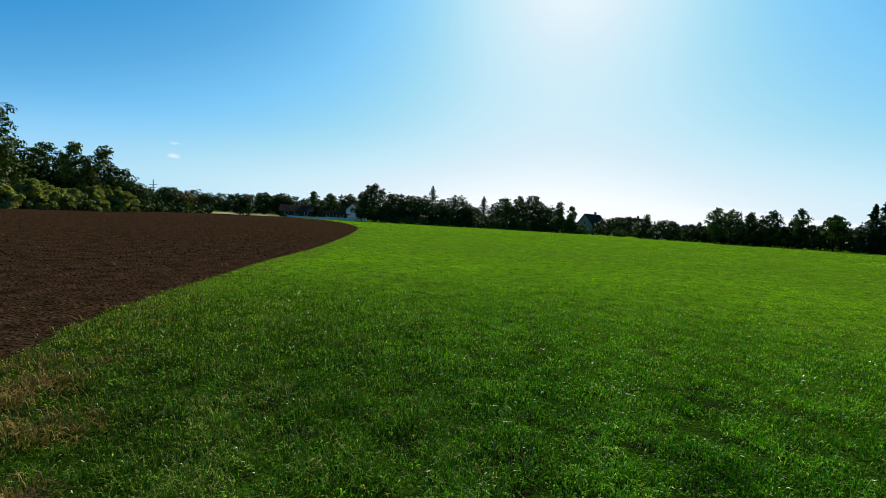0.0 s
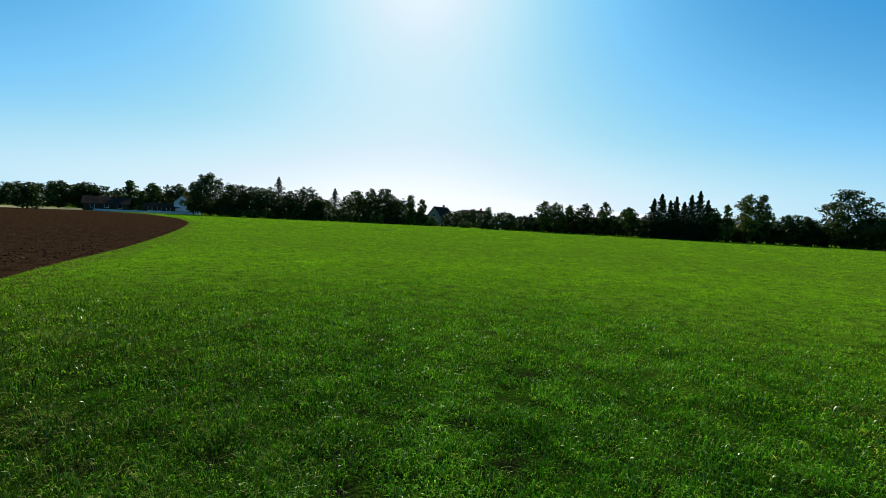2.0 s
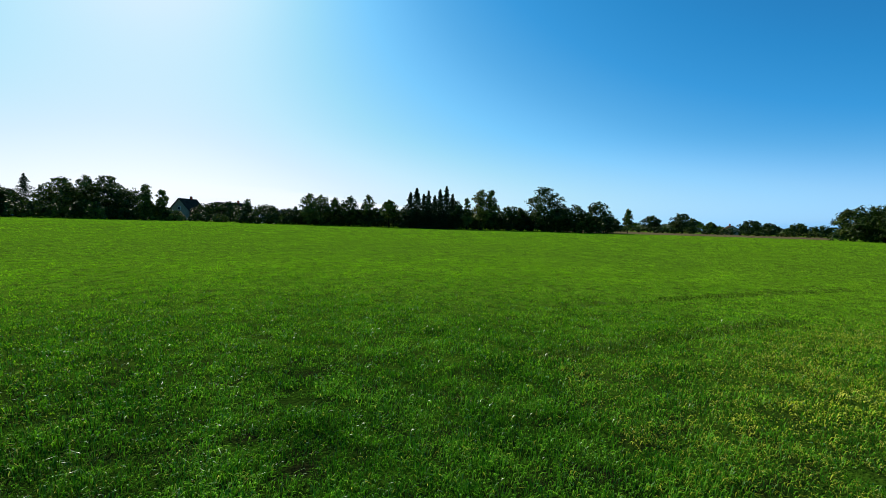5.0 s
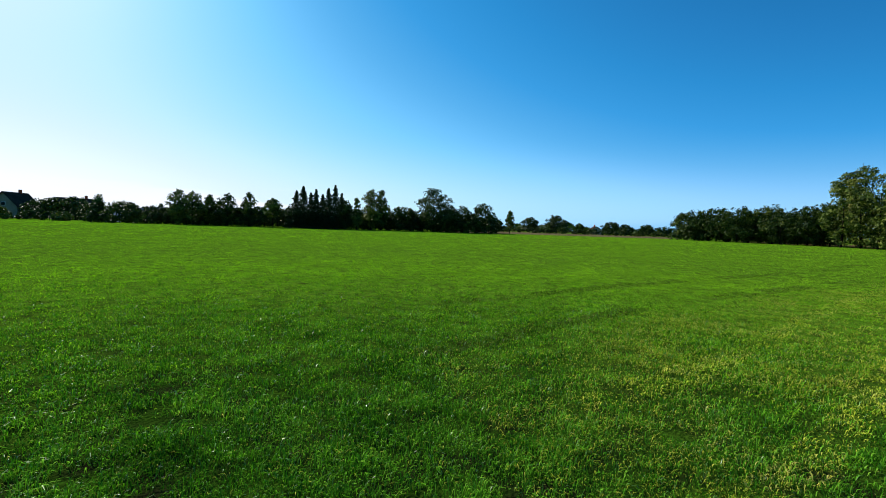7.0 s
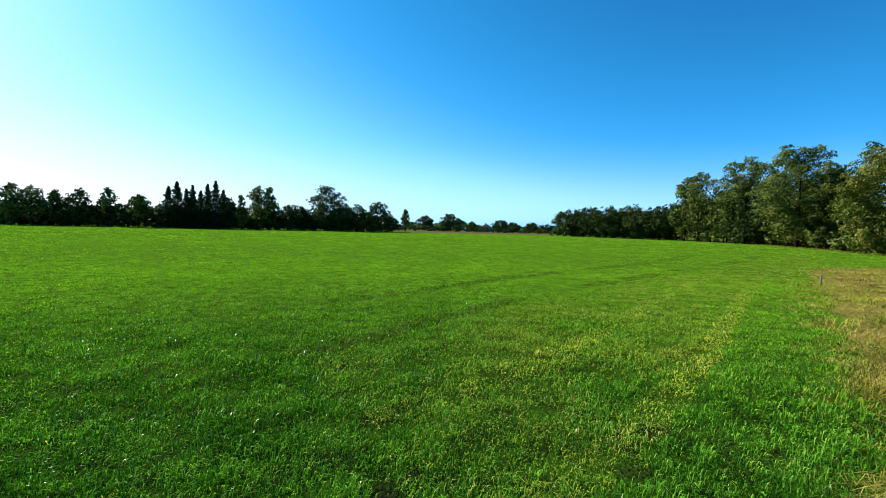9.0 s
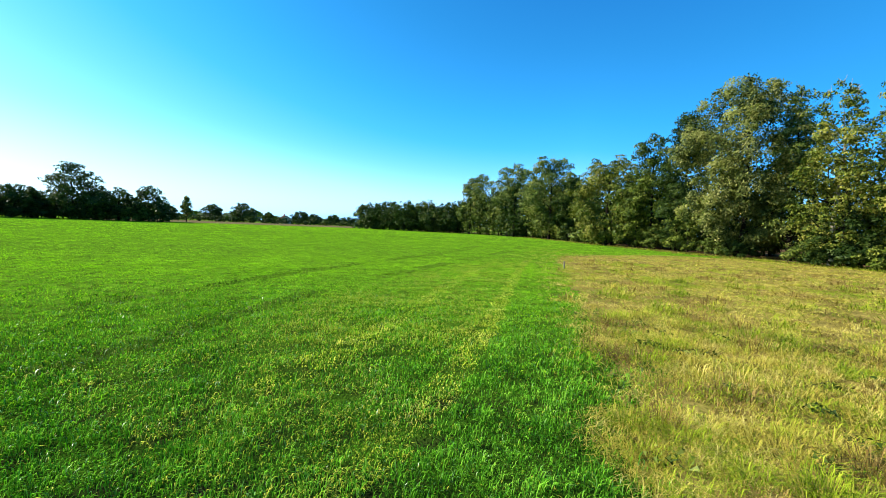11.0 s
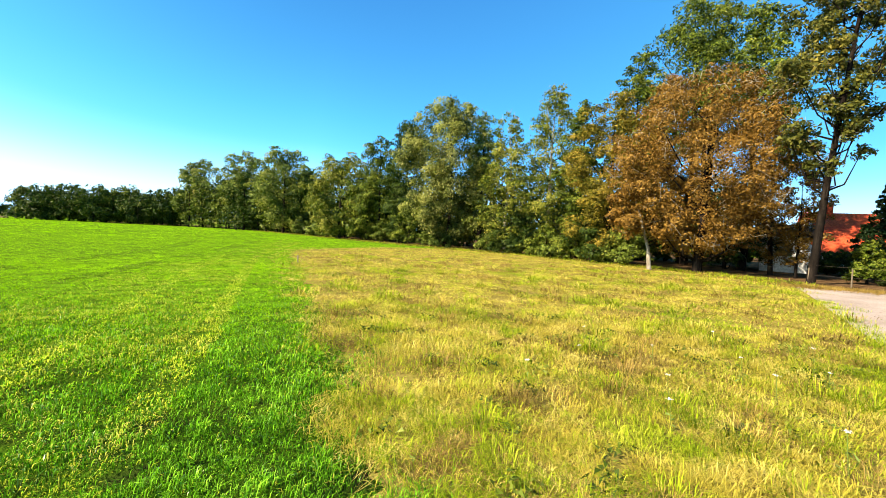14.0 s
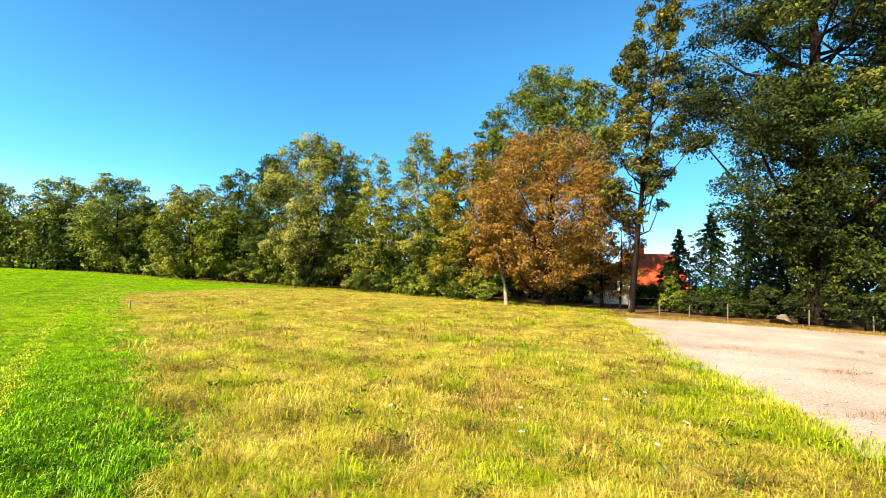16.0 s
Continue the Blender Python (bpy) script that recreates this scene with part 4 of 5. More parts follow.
f = np.array([(0, 1, 4), (1, 2, 4), (2, 3, 4), (3, 0, 4), (1, 0, 5), (2, 1, 5), (3, 2, 5), (0, 3, 5)])
tagged(np_part("soil_clods", v.reshape(-1, 3), (np.arange(len(p))[:, None, None] * 6 + f).reshape(-1, 3), CLOD), "dark crumbly clods on the bare soil", "soil", kind="stuff")

# bits of old straw lying on the soil
ang, rad = np.radians(rng.uniform(-55, -14, 900)), 6 * (9 ** rng.random(900))
p = np.stack([rad * np.sin(ang), rad * np.cos(ang)], 1)[np.repeat(rng.random(150) < 0.8, 6)]
p = p[inside(p, SOIL_POLY)]
p, way = tufted(p[::6], 6, 0.09)
blade_mesh("straw_bits", p, way, 0.16 * rng.uniform(0.5, 1.3, len(p)), 0.014, BLADE_DEAD, "loose bits of pale straw on the bare soil", 0.3, False, 0.75)

# pebbles on the gravel
n = 3600
p = np.stack([rng.uniform(-9, 3, n), rng.uniform(-25, -3.5, n)], 1)
p = p[inside(p, ROAD_POLY)]
s = 0.008 + 0.022 * rng.random(len(p)) ** 3
v = octa[None] * s[:, None, None] * rng.uniform(0.6, 1.4, (len(p), 6, 3)) + np.concatenate([p, 0.013 + s[:, None] * 0.3], 1)[:, None]
tagged(np_part("pebbles", v.reshape(-1, 3), (np.arange(len(p))[:, None, None] * 6 + f).reshape(-1, 3), GRAVEL), "loose pale stones on the gravel track", "pebbles", kind="stuff")

# ---- the wood beside the meadow ----
WOOD_EDGE = "trees along the wood edge"
NEAR = [
    # az, distance, height, width, style, leaves, label, count, leaf, clumps, bare
    (120.8, 63, 11.6, 10.6, "round", LEAF_LIGHT, "yellow-green leafy tree at the meadow's far corner", 11250, 0.24, 60, 0.06),
    (125.4, 58, 13.6, 8.4, "tall", LEAF_GREEN, "slim green tree in the wood edge", 8125, 0.22, 50, 0.1),
    (128.8, 54, 15.0, 7.6, "tall", LEAF_DARK, "tall dark green alder in the wood edge", 8125, 0.2, 46, 0.1),
    (134.3, 47, 15.3, 10.8, "round", LEAF_GREY, "broad grey-green willow with drooping sprays", 20020, 0.2, 80, 0.1),
    (138.6, 46, 14.2, 6.4, "tall", LEAF_POPLAR, "half-bare brownish tree in the wood edge", 5625, 0.18, 50, 0.1),
    (141.8, 40, 12.6, 6.4, "tall", LEAF_LIGHT, "thin yellow-leaved tree with a pale trunk", 5250, 0.18, 44, 0.1),
    (147.2, 40, 15.0, 7.6, "tall", LEAF_LIGHT, "tall thin tree with pale sparse leaves", 8750, 0.17, 60, 0.1),
    (150.8, 38, 12.9, 5.9, "tall", LEAF_GREEN, "dense green tree in the wood edge", 8750, 0.18, 44, 0.1),
    (154.2, 33.5, 11.9, 7.3, "round", LEAF_GOLD, "golden-green autumn tree with low branches", 12500, 0.15, 70, 0.1),
    (156.6, 40, 17.2, 5.5, "tall", LEAF_GREEN, "tall green tree rising behind the wood edge", 7500, 0.19, 46, 0.3),
    (162.4, 39, 20.4, 7.4, "round", LEAF_GREEN, "tall green tree rising behind the autumn tree", 11250, 0.19, 60, 0.4),
    (167.8, 36, 17.8, 7.0, "tall", LEAF_GREEN, "slender green tree behind the autumn tree", 6250, 0.19, 40, 0.45),
    (116.5, 84, 11.6, 7.0, "tall", LEAF_DARK, "dark green tree at the gap in the wood", 4375, 0.28, 36, 0.08),
    (114.0, 88, 16.0, 12.0, "round", LEAF_POPLAR, "tall poplar with dull yellowish top", 9375, 0.3, 60, 0.1),
    (109.6, 108, 17.2, 12.0, "round", LEAF_POPLAR, "tall poplar with dull yellowish top", 6875, 0.36, 54, 0.1),
    (105.4, 126, 17.0, 13.0, "round", LEAF_POPLAR, "tall poplar with dull yellowish top", 6250, 0.4, 50, 0.1),
    (102.2, 136, 7.6, 9.8, "round", LEAF_DARK, "low dark green tree in the far wood", 2420, 0.42, 30, 0.05),
    (98.6, 132, 8.3, 11.5, "round", LEAF_GREEN, "round green tree in the far wood", 2860, 0.42, 34, 0.05),
    (94.8, 136, 8.4, 11.5, "round", LEAF_GREEN, "round green tree in the far wood", 2860, 0.42, 34, 0.05),
    (92.4, 140, 6.2, 7.2, "round", LEAF_DARK, "low dark green tree in the far wood", 1650, 0.42, 24, 0.03),
    (90.6, 147, 8.2, 6.7, "round", LEAF_GREEN, "round tree at the end of the far wood", 1870, 0.4, 26, 0.1),
]
for az, dist, h, w, style, leaves, label, count, leaf, clumps, bare in NEAR:
    x, y, _ = at(az, dist)
    pale = "pale" in label
    grow("tree", x + 0.15, y - 0.2, h, w, style, leaves, label, int((3.6 if leaves is LEAF_GREY else 2.5) * count), 0.95 * leaf, int(1.2 * clumps), 0.45 * bare if bare < 0.2 else bare, PALE_BARK if pale else BARK, group=WOOD_EDGE, limbs=16,
         droop=0.35 if leaves is LEAF_GREY else 0.0, aspect=0.55 if leaves is LEAF_GREY else 0.6,
         mixed=LEAF_WILLOW if leaves in (LEAF_GREY, LEAF_POPLAR) else None, snags=14 if leaves is LEAF_POPLAR or pale else 0)

# the rust-coloured tree, the tall alder and the great dark tree beside the track
ORANGE = at(163.6, 29.5)
grow("autumn_tree", ORANGE[0], ORANGE[1], 11.4, 9.2, "round", LEAF_RUST, "rust-brown autumn tree with tangled bare twigs", 76000, 0.118, 260, 0.07, BARK, limbs=26, twigs=320, girth=0.22, forks=3, loose=1.15)
LEANER = at(158.9, 28.6)
grow("small_tree", LEANER[0], LEANER[1], 5.2, 4.2, "bush", LEAF_RUST, "small leaning tree with a pale grey trunk", 9000, 0.14, 40, 0.32, PALE_BARK, lean=(1.2, 0.3), limbs=10, twigs=60, girth=0.11)
ALDER = at(173.4, 27.2)
grow("tall_tree", ALDER[0], ALDER[1], 18.6, 6.4, "broad", LEAF_ALDER, "tall open alder with a bare leaning trunk", 26000, 0.16, 80, 0.25, BARK, lean=(-1.4, -0.3), limbs=60, twigs=60, girth=0.165, loose=0.66, pad=0.75)
THIN = at(170.2, 33.5)
grow("small_tree", THIN[0], THIN[1], 9.5, 5.2, "round", LEAF_RUST, "thin rusty tree with bare twigs behind the alder", 9000, 0.13, 70, 0.05, BARK, limbs=12, twigs=120, girth=0.12, loose=0.9)
grow("small_tree", *at(172.2, 31.5)[:2], 6.4, 2.8, "round", LEAF_RUST, "low rusty tree with bare twigs beside the alder", 5200, 0.13, 36, 0.1, BARK, limbs=8, twigs=60, girth=0.07)
for k, (az, dist, h) in enumerate(((166.2, 37, 6.5), (167.6, 38, 7.5), (168.0, 43, 6.8))):
    grow("shrub", *at(az, dist)[:2], h, 4.6, "bush", LEAF_DARK, "tall dark shrub behind the autumn tree", 4200, 0.2, 26, 0.0, group="tall shrubs behind the autumn tree", limbs=5, category="shrub", seed=280 + k)
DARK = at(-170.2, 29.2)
grow("great_tree", DARK[0], DARK[1], 23.0, 13.0, "round", LEAF_ASH_SHADED, "great dark leafy ash beside the gravel track", 122000, 0.138, 150, 0.12, BARK, limbs=50, girth=0.42, pad=0.6, loose=0.95)
SECOND = at(-164.5, 29.5)
grow("great_tree", SECOND[0], SECOND[1], 20.0, 10.0, "round", LEAF_DARK, "large dark leafy tree beside the gravel track", 54000, 0.16, 110, 0.10, BARK, limbs=30, girth=0.3, pad=0.6, loose=0.85)

# undergrowth along the foot of the wood
SHRUBS = "undergrowth along the wood edge"
foot = smooth_line([(112, -36.5), (97, -38.5), (75, -36.5), (55, -33.5), (42, -32.6), (33, -31.6), (25, -31.2), (20, -30.2), (15, -29.2), (11.5, -29.2), (6.5, -28.4)], 5)
for k, (x, y) in enumerate(foot[:-1]):
    far = math.hypot(x, y) > 60
    h = rng.choice([1.3, 2.0, 2.8, 3.6, 5.2]) * rng.uniform(0.85, 1.15)
    if rng.random() < 0.5:
        continue
    kind = (LEAF_DARK, LEAF_DARK, LEAF_DARK, LEAF_GREEN, LEAF_GREEN, LEAF_POPLAR)[int(rng.integers(6))]
    grow("shrub", x + rng.uniform(-0.5, 0.5), y - rng.uniform(0.4, 1.4), h, rng.uniform(3.4, 5.0) * (1.35 if far else 0.9), "bush", kind, "leafy shrub at the foot of the wood",
         2000 if far else 4200, 0.36 if far else 0.165, 22, 0.02, group=SHRUBS, limbs=6, category="shrub", seed=k)
# filler shrubs further back, closing the wood; dark leaves put its shade into colour
for k in range(32):
    s = k / 31
    x, y = 108 * (1 - s) + 13 * s, -43 * (1 - s) - 38 * s
    grow("shrub", x, y + rng.uniform(-1.5, 1.5), rng.uniform(4.5, 7.5), rng.uniform(5, 7.5), "bush", LEAF_DARK, "filler shrub inside the wood, shade in its dark leaves", 1300, 0.46, 30, 0.02, group=SHRUBS, limbs=4, category="shrub", seed=100 + k)

for k, (az, dist, h, w) in enumerate(((174.6, 40, 1.6, 2.6), (175.6, 40, 1.7, 2.2), (177.2, 38, 3.4, 2.0))):
    grow("shrub", *at(az, dist)[:2], h, w, "bush", LEAF_DARK, "dark shrub before the red-roofed house", 5000, 0.16, 26, 0.02, group=SHRUBS, limbs=5, category="shrub", seed=260 + k)

# conifers and shrubs behind the fence
for az, dist, h, w in ((178.3, 37, 5.7, 4.4), (-178.6, 35, 6.6, 5.4), (-175.2, 34, 6.0, 4.4), (-172.4, 36, 6.4, 4.8), (-168.0, 35, 6.2, 4.6), (-163, 36, 6.5, 4.6)):
    x, y, _ = at(az, dist)
    spruce("spruce", x, y, h, w, "dark young spruce behind the wire fence", 9000, 0.17, "young spruces behind the fence")
# most shrubs get near-black leaves: the great tree's shade put into colour
for k, (az, dist, h, w, kind) in enumerate(((177.4, 31, 2.3, 1.8, LEAF_GREEN), (-179.8, 30.5, 1.3, 2.4, LEAF_ASH_SHADED), (-176.5, 30.5, 1.0, 2.6, LEAF_ASH_SHADED), (-173.8, 30.6, 1.9, 2.4, LEAF_ASH_SHADED), (-169.4, 28.4, 5.0, 3.4, LEAF_ASH_SHADED), (-166.3, 27.4, 4.2, 3.6, LEAF_ASH_SHADED), (-162.5, 27.5, 4.0, 4.0, LEAF_ASH_SHADED))):
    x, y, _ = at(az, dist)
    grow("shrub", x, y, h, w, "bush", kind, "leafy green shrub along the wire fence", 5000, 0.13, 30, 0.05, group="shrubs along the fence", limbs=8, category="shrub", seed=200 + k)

# ---- far side of the field ----
FAR_TREES = "trees across the field"
FAR = [
    (-45.6, 96, 16.6, 9.5, "tall", LEAF_GREEN, 0.1), (-43.8, 118, 11.0, 7.5, "round", LEAF_GREEN, 0.05), (-42.0, 116, 12.6, 9.0, "round", LEAF_GREEN, 0.05),
    (-39.8, 111, 12.9, 6.2, "tall", LEAF_POPLAR, 0.12), (-38.8, 108, 9.5, 4.5, "tall", LEAF_GOLD, 0.05), (-37.6, 110, 12.9, 6.4, "tall", LEAF_GREEN, 0.05),
    (-36.2, 110, 8.8, 6.0, "round", LEAF_DARK, 0.03), (-35.0, 114, 5.6, 6.0, "round", LEAF_DARK, 0.03),
    (-31.7, 165, 7.4, 7.5, "round", LEAF_DARK, 0.05), (-30.3, 168, 6.2, 7.0, "round", LEAF_GOLD, 0.05), (-28.3, 172, 6.3, 7.0, "round", LEAF_DARK, 0.08),
    (-24.4, 140, 6.3, 6.4, "bush", LEAF_DARK, 0.02), (-22.2, 190, 9.0, 9, "round", LEAF_DARK, 0.05), (-20.4, 195, 9.2, 9, "round", LEAF_DARK, 0.05),
    (-16.4, 175, 10.2, 6, "tall", LEAF_GREEN, 0.05), (-14.6, 176, 9.8, 8, "broad", LEAF_GREEN, 0.05), (-12.4, 174, 10.0, 9, "round", LEAF_DARK, 0.03),
    (-9.0, 150, 12.8, 13.0, "broad", LEAF_DARK, 0.0), (-10.6, 150, 9.4, 6.0, "tall", LEAF_GREEN, 0.15), (-6.4, 150, 10.2, 8.4, "round", LEAF_DARK, 0.03), (-4.6, 150, 9.8, 8.4, "round", LEAF_DARK, 0.03),
    (-2.9, 152, 10.0, 7.0, "round", LEAF_GREEN, 0.03), (-0.6, 148, 8.8, 7.4, "round", LEAF_DARK, 0.02), (1.6, 146, 10.4, 9.6, "round", LEAF_DARK, 0.02), (3.0, 146, 7.6, 6.0, "round", LEAF_DARK, 0.02),
    (7.6, 152, 10.8, 8.6, "tall", LEAF_GREEN, 0.05), (9.4, 152, 11.6, 8.4, "tall", LEAF_GREEN, 0.05), (11.2, 150, 11.8, 9.0, "round", LEAF_DARK, 0.05), (12.8, 146, 8.0, 6.0, "round", LEAF_DARK, 0.03), (14.4, 142, 9.6, 5.4, "tall", LEAF_GREEN, 0.1),
    (15.8, 142, 8.4, 4.6, "tall", LEAF_GREEN, 0.1), (20.8, 165, 6.2, 6.0, "round", LEAF_DARK, 0.1), (22.6, 165, 6.6, 7.0, "round", LEAF_DARK, 0.1), (24.4, 160, 7.6, 4.0, "tall", LEAF_POPLAR, 0.2), (27.0, 155, 5.6, 6.0, "round", LEAF_DARK, 0.05),
    (31.4, 116, 8.2, 5.0, "open", LEAF_POPLAR, 0.1), (32.8, 116, 7.8, 5.0, "open", LEAF_POPLAR, 0.1), (34.4, 117, 7.2, 3.6, "open", LEAF_GREEN, 0.1), (36.3, 116, 7.8, 5.6, "open", LEAF_DARK, 0.05),
    (38.6, 116, 8.3, 4.2, "open", LEAF_GREEN, 0.1), (41.2, 108, 6.8, 4.8, "broad", LEAF_GREEN, 0.3), (49.8, 112, 7.4, 4.0, "round", LEAF_DARK, 0.05), (51.2, 112, 8.0, 3.2, "tall", LEAF_POPLAR, 0.1),
    (52.9, 115, 10.4, 6.4, "tall", LEAF_LIGHT, 0.08), (54.2, 116, 10.6, 5.2, "tall", LEAF_GREEN, 0.05), (56.6, 116, 6.4, 5.6, "round", LEAF_DARK, 0.02), (58.0, 117, 6.2, 4.0, "tall", LEAF_DARK, 0.02),
    (60.9, 118, 11.6, 12.6, "broad", LEAF_DARK, 0.0), (62.8, 120, 7.4, 6.0, "round", LEAF_DARK, 0.03), (64.6, 120, 7.4, 6.2, "round", LEAF_DARK, 0.03), (67.2, 122, 8.2, 7.6, "round", LEAF_DARK, 0.03),
    (69.0, 135, 4.6, 5.0, "round", LEAF_DARK, 0.03), (70.7, 140, 7.0, 3.2, "tall", LEAF_LIGHT, 0.25), (73.2, 200, 7.0, 8.0, "round", LEAF_DARK, 0.05), (76.4, 200, 7.8, 10, "round", LEAF_DARK, 0.03),
    (79.2, 240, 5.4, 6.0, "tall", LEAF_GREEN, 0.1), (82.8, 240, 6.4, 9.0, "round", LEAF_DARK, 0.05), (84.4, 250, 5.6, 8.0, "round", LEAF_DARK, 0.05), (86.7, 240, 5.6, 8.0, "round", LEAF_DARK, 0.05), (88.6, 240, 4.8, 9.0, "round", LEAF_DARK, 0.02),
]
for k, (az, dist, h, w, style, leaves, bare) in enumerate(FAR):
    x, y, _ = at(az, dist)
    look_of = {LEAF_DARK: "dark green", LEAF_GREEN: "green", LEAF_LIGHT: "yellow-green", LEAF_GOLD: "golden-green", LEAF_POPLAR: "thin dull-leaved"}[leaves]
    shape = {"open": "airy open", "round": "round", "tall": "slender", "broad": "broad spreading", "bush": "bushy"}[style]
    grow("tree", x, y, h, w, style, leaves, f"{look_of} {shape} tree across the field", int(30 * h * w) + 700, 0.30 + 0.0016 * dist, 26 + int(3.2 * w), 0.4 * bare if bare < 0.25 else bare, group=FAR_TREES, loose=1.25, limbs=5, seed=300 + k, snags=3 if style in ("open", "tall") else 0)
for az, dist, h, w in ((-1.7, 160, 13.8, 12.0), (4.9, 168, 11.6, 11.0), (43.9, 111, 8.8, 6.6), (44.7, 112, 10.0, 6.6), (45.6, 113, 8.6, 6.0), (46.2, 112, 9.4, 6.2), (47.0, 114, 8.4, 6.0), (47.7, 112, 9.8, 6.4), (48.5, 111, 10.6, 7.0), (49.3, 113, 8.8, 6.0)):
    x, y, _ = at(az, dist)
    spruce("spruce", x, y, h, 1.25 * w, "dark spruce standing across the field", 5000, 0.36, "spruces across the field", ragged=1.2)

# hedges across the field, in bushes
HEDGE = "hedge bushes across the field"
def hedge(line, step, low, high, wide, leaves, label, group, seed, count=760, leaf=0.52):
    r = np.random.default_rng(seed)
    for k, (az, dist) in enumerate(line):
        x, y, _ = at(az, dist)
        grow("bush", x + r.uniform(-1, 1), y + r.uniform(-1, 1), r.uniform(low, high), wide * r.uniform(0.85, 1.25), "bush", leaves[int(r.integers(len(leaves)))], label, count, leaf, 24, 0.0,
             group=group, limbs=2, category="shrub", seed=seed * 50 + k)


def arc(a0, d0, a1, d1, n):
    return [(a0 + (a1 - a0) * k / (n - 1), d0 + (d1 - d0) * k / (n - 1)) for k in range(n)]


hedge(arc(26, 124, 43, 113, 15), 3, 4.0, 5.8, 5.6, (LEAF_DARK, LEAF_GREEN, LEAF_DARK), "dark hedge bush at the field's edge", HEDGE, 5)
hedge(arc(43, 115, 62, 119, 13), 3, 4.2, 6.0, 6.0, (LEAF_DARK,), "dark hedge bush under the spruces", HEDGE, 6)
hedge(arc(62, 119, 69, 132, 7), 3, 3.6, 5.4, 5.6, (LEAF_DARK,), "dark hedge bush at the field's edge", HEDGE, 7)
hedge(arc(70, 190, 90, 200, 12), 3, 2.0, 3.2, 8.0, (LEAF_DARK, LEAF_GREEN), "low hedge bush beyond the fallow field", HEDGE, 8)
hedge(arc(6, 168, 16, 140, 9), 3, 1.4, 2.2, 5.0, (LEAF_GREEN, LEAF_DARK), "low clipped hedge bush before the oaks", HEDGE, 9)
hedge(arc(16, 140, 25, 128, 7), 3, 1.8, 3.0, 4.0, (LEAF_GREEN, LEAF_LIGHT, LEAF_DARK), "garden shrub before the houses", "garden shrubs", 10)
hedge(arc(-8, 148, 3.5, 145, 8), 3, 2.6, 4.0, 5.5, (LEAF_DARK,), "dark undergrowth beneath the trees", HEDGE, 11)
hedge(arc(-47, 82, -36.0, 98, 16), 3, 3.2, 4.6, 3.8, (LEAF_WILLOW,), "grey-green willow bush beside the bare soil", "willow bushes", 12, 2800, 0.36)
hedge(arc(-35, 118, -28.5, 142, 8), 3, 1.8, 3.0, 5.0, (LEAF_GREEN, LEAF_DARK, LEAF_LIGHT), "low green bush beside the bare soil", HEDGE, 13)

hedge(arc(-8, 143, 14, 139, 20), 3, 1.8, 4.4, 5.0, (LEAF_DARK, LEAF_DARK, LEAF_GREEN), 'dark undergrowth bush along the field', HEDGE, 14, 600)
hedge(arc(24, 119, 68, 119, 34), 3, 2.0, 4.6, 4.4, (LEAF_DARK, LEAF_DARK, LEAF_GREEN), 'dark undergrowth bush along the field', HEDGE, 15, 600)
hedge(arc(90, 138, 103, 132, 12), 3, 2.4, 4.6, 6.0, (LEAF_DARK, LEAF_GREEN), 'dark undergrowth bush along the far wood', HEDGE, 16, 600)

for k, (az, h, w) in enumerate(((16.6, 3.4, 4.2), (17.5, 2.6, 3.6), (19.0, 4.2, 3.4), (19.9, 3.0, 4.0), (21.0, 2.4, 4.4), (22.6, 3.6, 4.4))):
    grow("bush", *at(az, 150)[:2], h, w, "bush", LEAF_DARK if k % 2 else LEAF_GREEN, "garden shrub before the houses", 900, 0.4, 24, 0.0, group="garden shrubs", limbs=3, category="shrub", seed=700 + k)

BAND = "trees behind the field's edge"
def band(line, low, high, wide, leaves, seed, label="dark leafy tree in the line behind the field"):
    r = np.random.default_rng(seed)
    for k, (az, dist) in enumerate(line):
        x, y, _ = at(az + r.uniform(-0.3, 0.3), dist + r.uniform(0, 5))
        h, w = r.uniform(low, high), wide * r.uniform(0.85, 1.2)
        grow("tree", x, y, h, w, "bush" if r.random() < 0.4 else "round", leaves[int(r.integers(len(leaves)))], label, int(18 * h * w) + 300, 0.34 + 0.0013 * dist, 22 + int(2.5 * w), 0.0, group=BAND, loose=1.2, limbs=3, seed=seed * 60 + k)


band(arc(-46, 124, -35, 122, 6), 6, 9, 9, (LEAF_DARK,), 31)
band(arc(-34, 232, -18, 240, 14), 8.0, 10.2, 13, (LEAF_DARK, LEAF_GREEN), 32)
band(arc(-20, 190, -10, 184, 8), 7.6, 9.4, 10, (LEAF_DARK,), 33)
band(arc(-9, 154, 3.4, 150, 10), 6.5, 9, 8, (LEAF_DARK,), 34)
band(arc(6.4, 158, 13.5, 152, 6), 7, 9.5, 8, (LEAF_DARK, LEAF_GREEN), 35)
band(arc(14, 170, 30, 150, 9), 4, 6, 9, (LEAF_DARK, LEAF_GREEN), 36)
band(arc(29, 124, 43, 118, 10), 3.6, 5.2, 7, (LEAF_DARK, LEAF_DARK, LEAF_GREEN), 37)
band(arc(43, 117, 52, 118, 7), 4, 5.2, 6, (LEAF_DARK,), 38)
band(arc(50, 120, 68, 125, 12), 5, 6.6, 7, (LEAF_DARK,), 39)
band(arc(90.5, 150, 103, 142, 10), 6, 8, 9, (LEAF_DARK, LEAF_GREEN), 40, "green leafy tree in the far wood")
band(arc(102.5, 138, 117.5, 92, 12), 9.5, 13, 9, (LEAF_DARK, LEAF_GREEN, LEAF_POPLAR), 41, "tall leafy tree inside the wood")
band(arc(117, 84, 126, 62, 6), 9, 12, 7, (LEAF_DARK, LEAF_GREEN), 42, "tall leafy tree inside the wood")

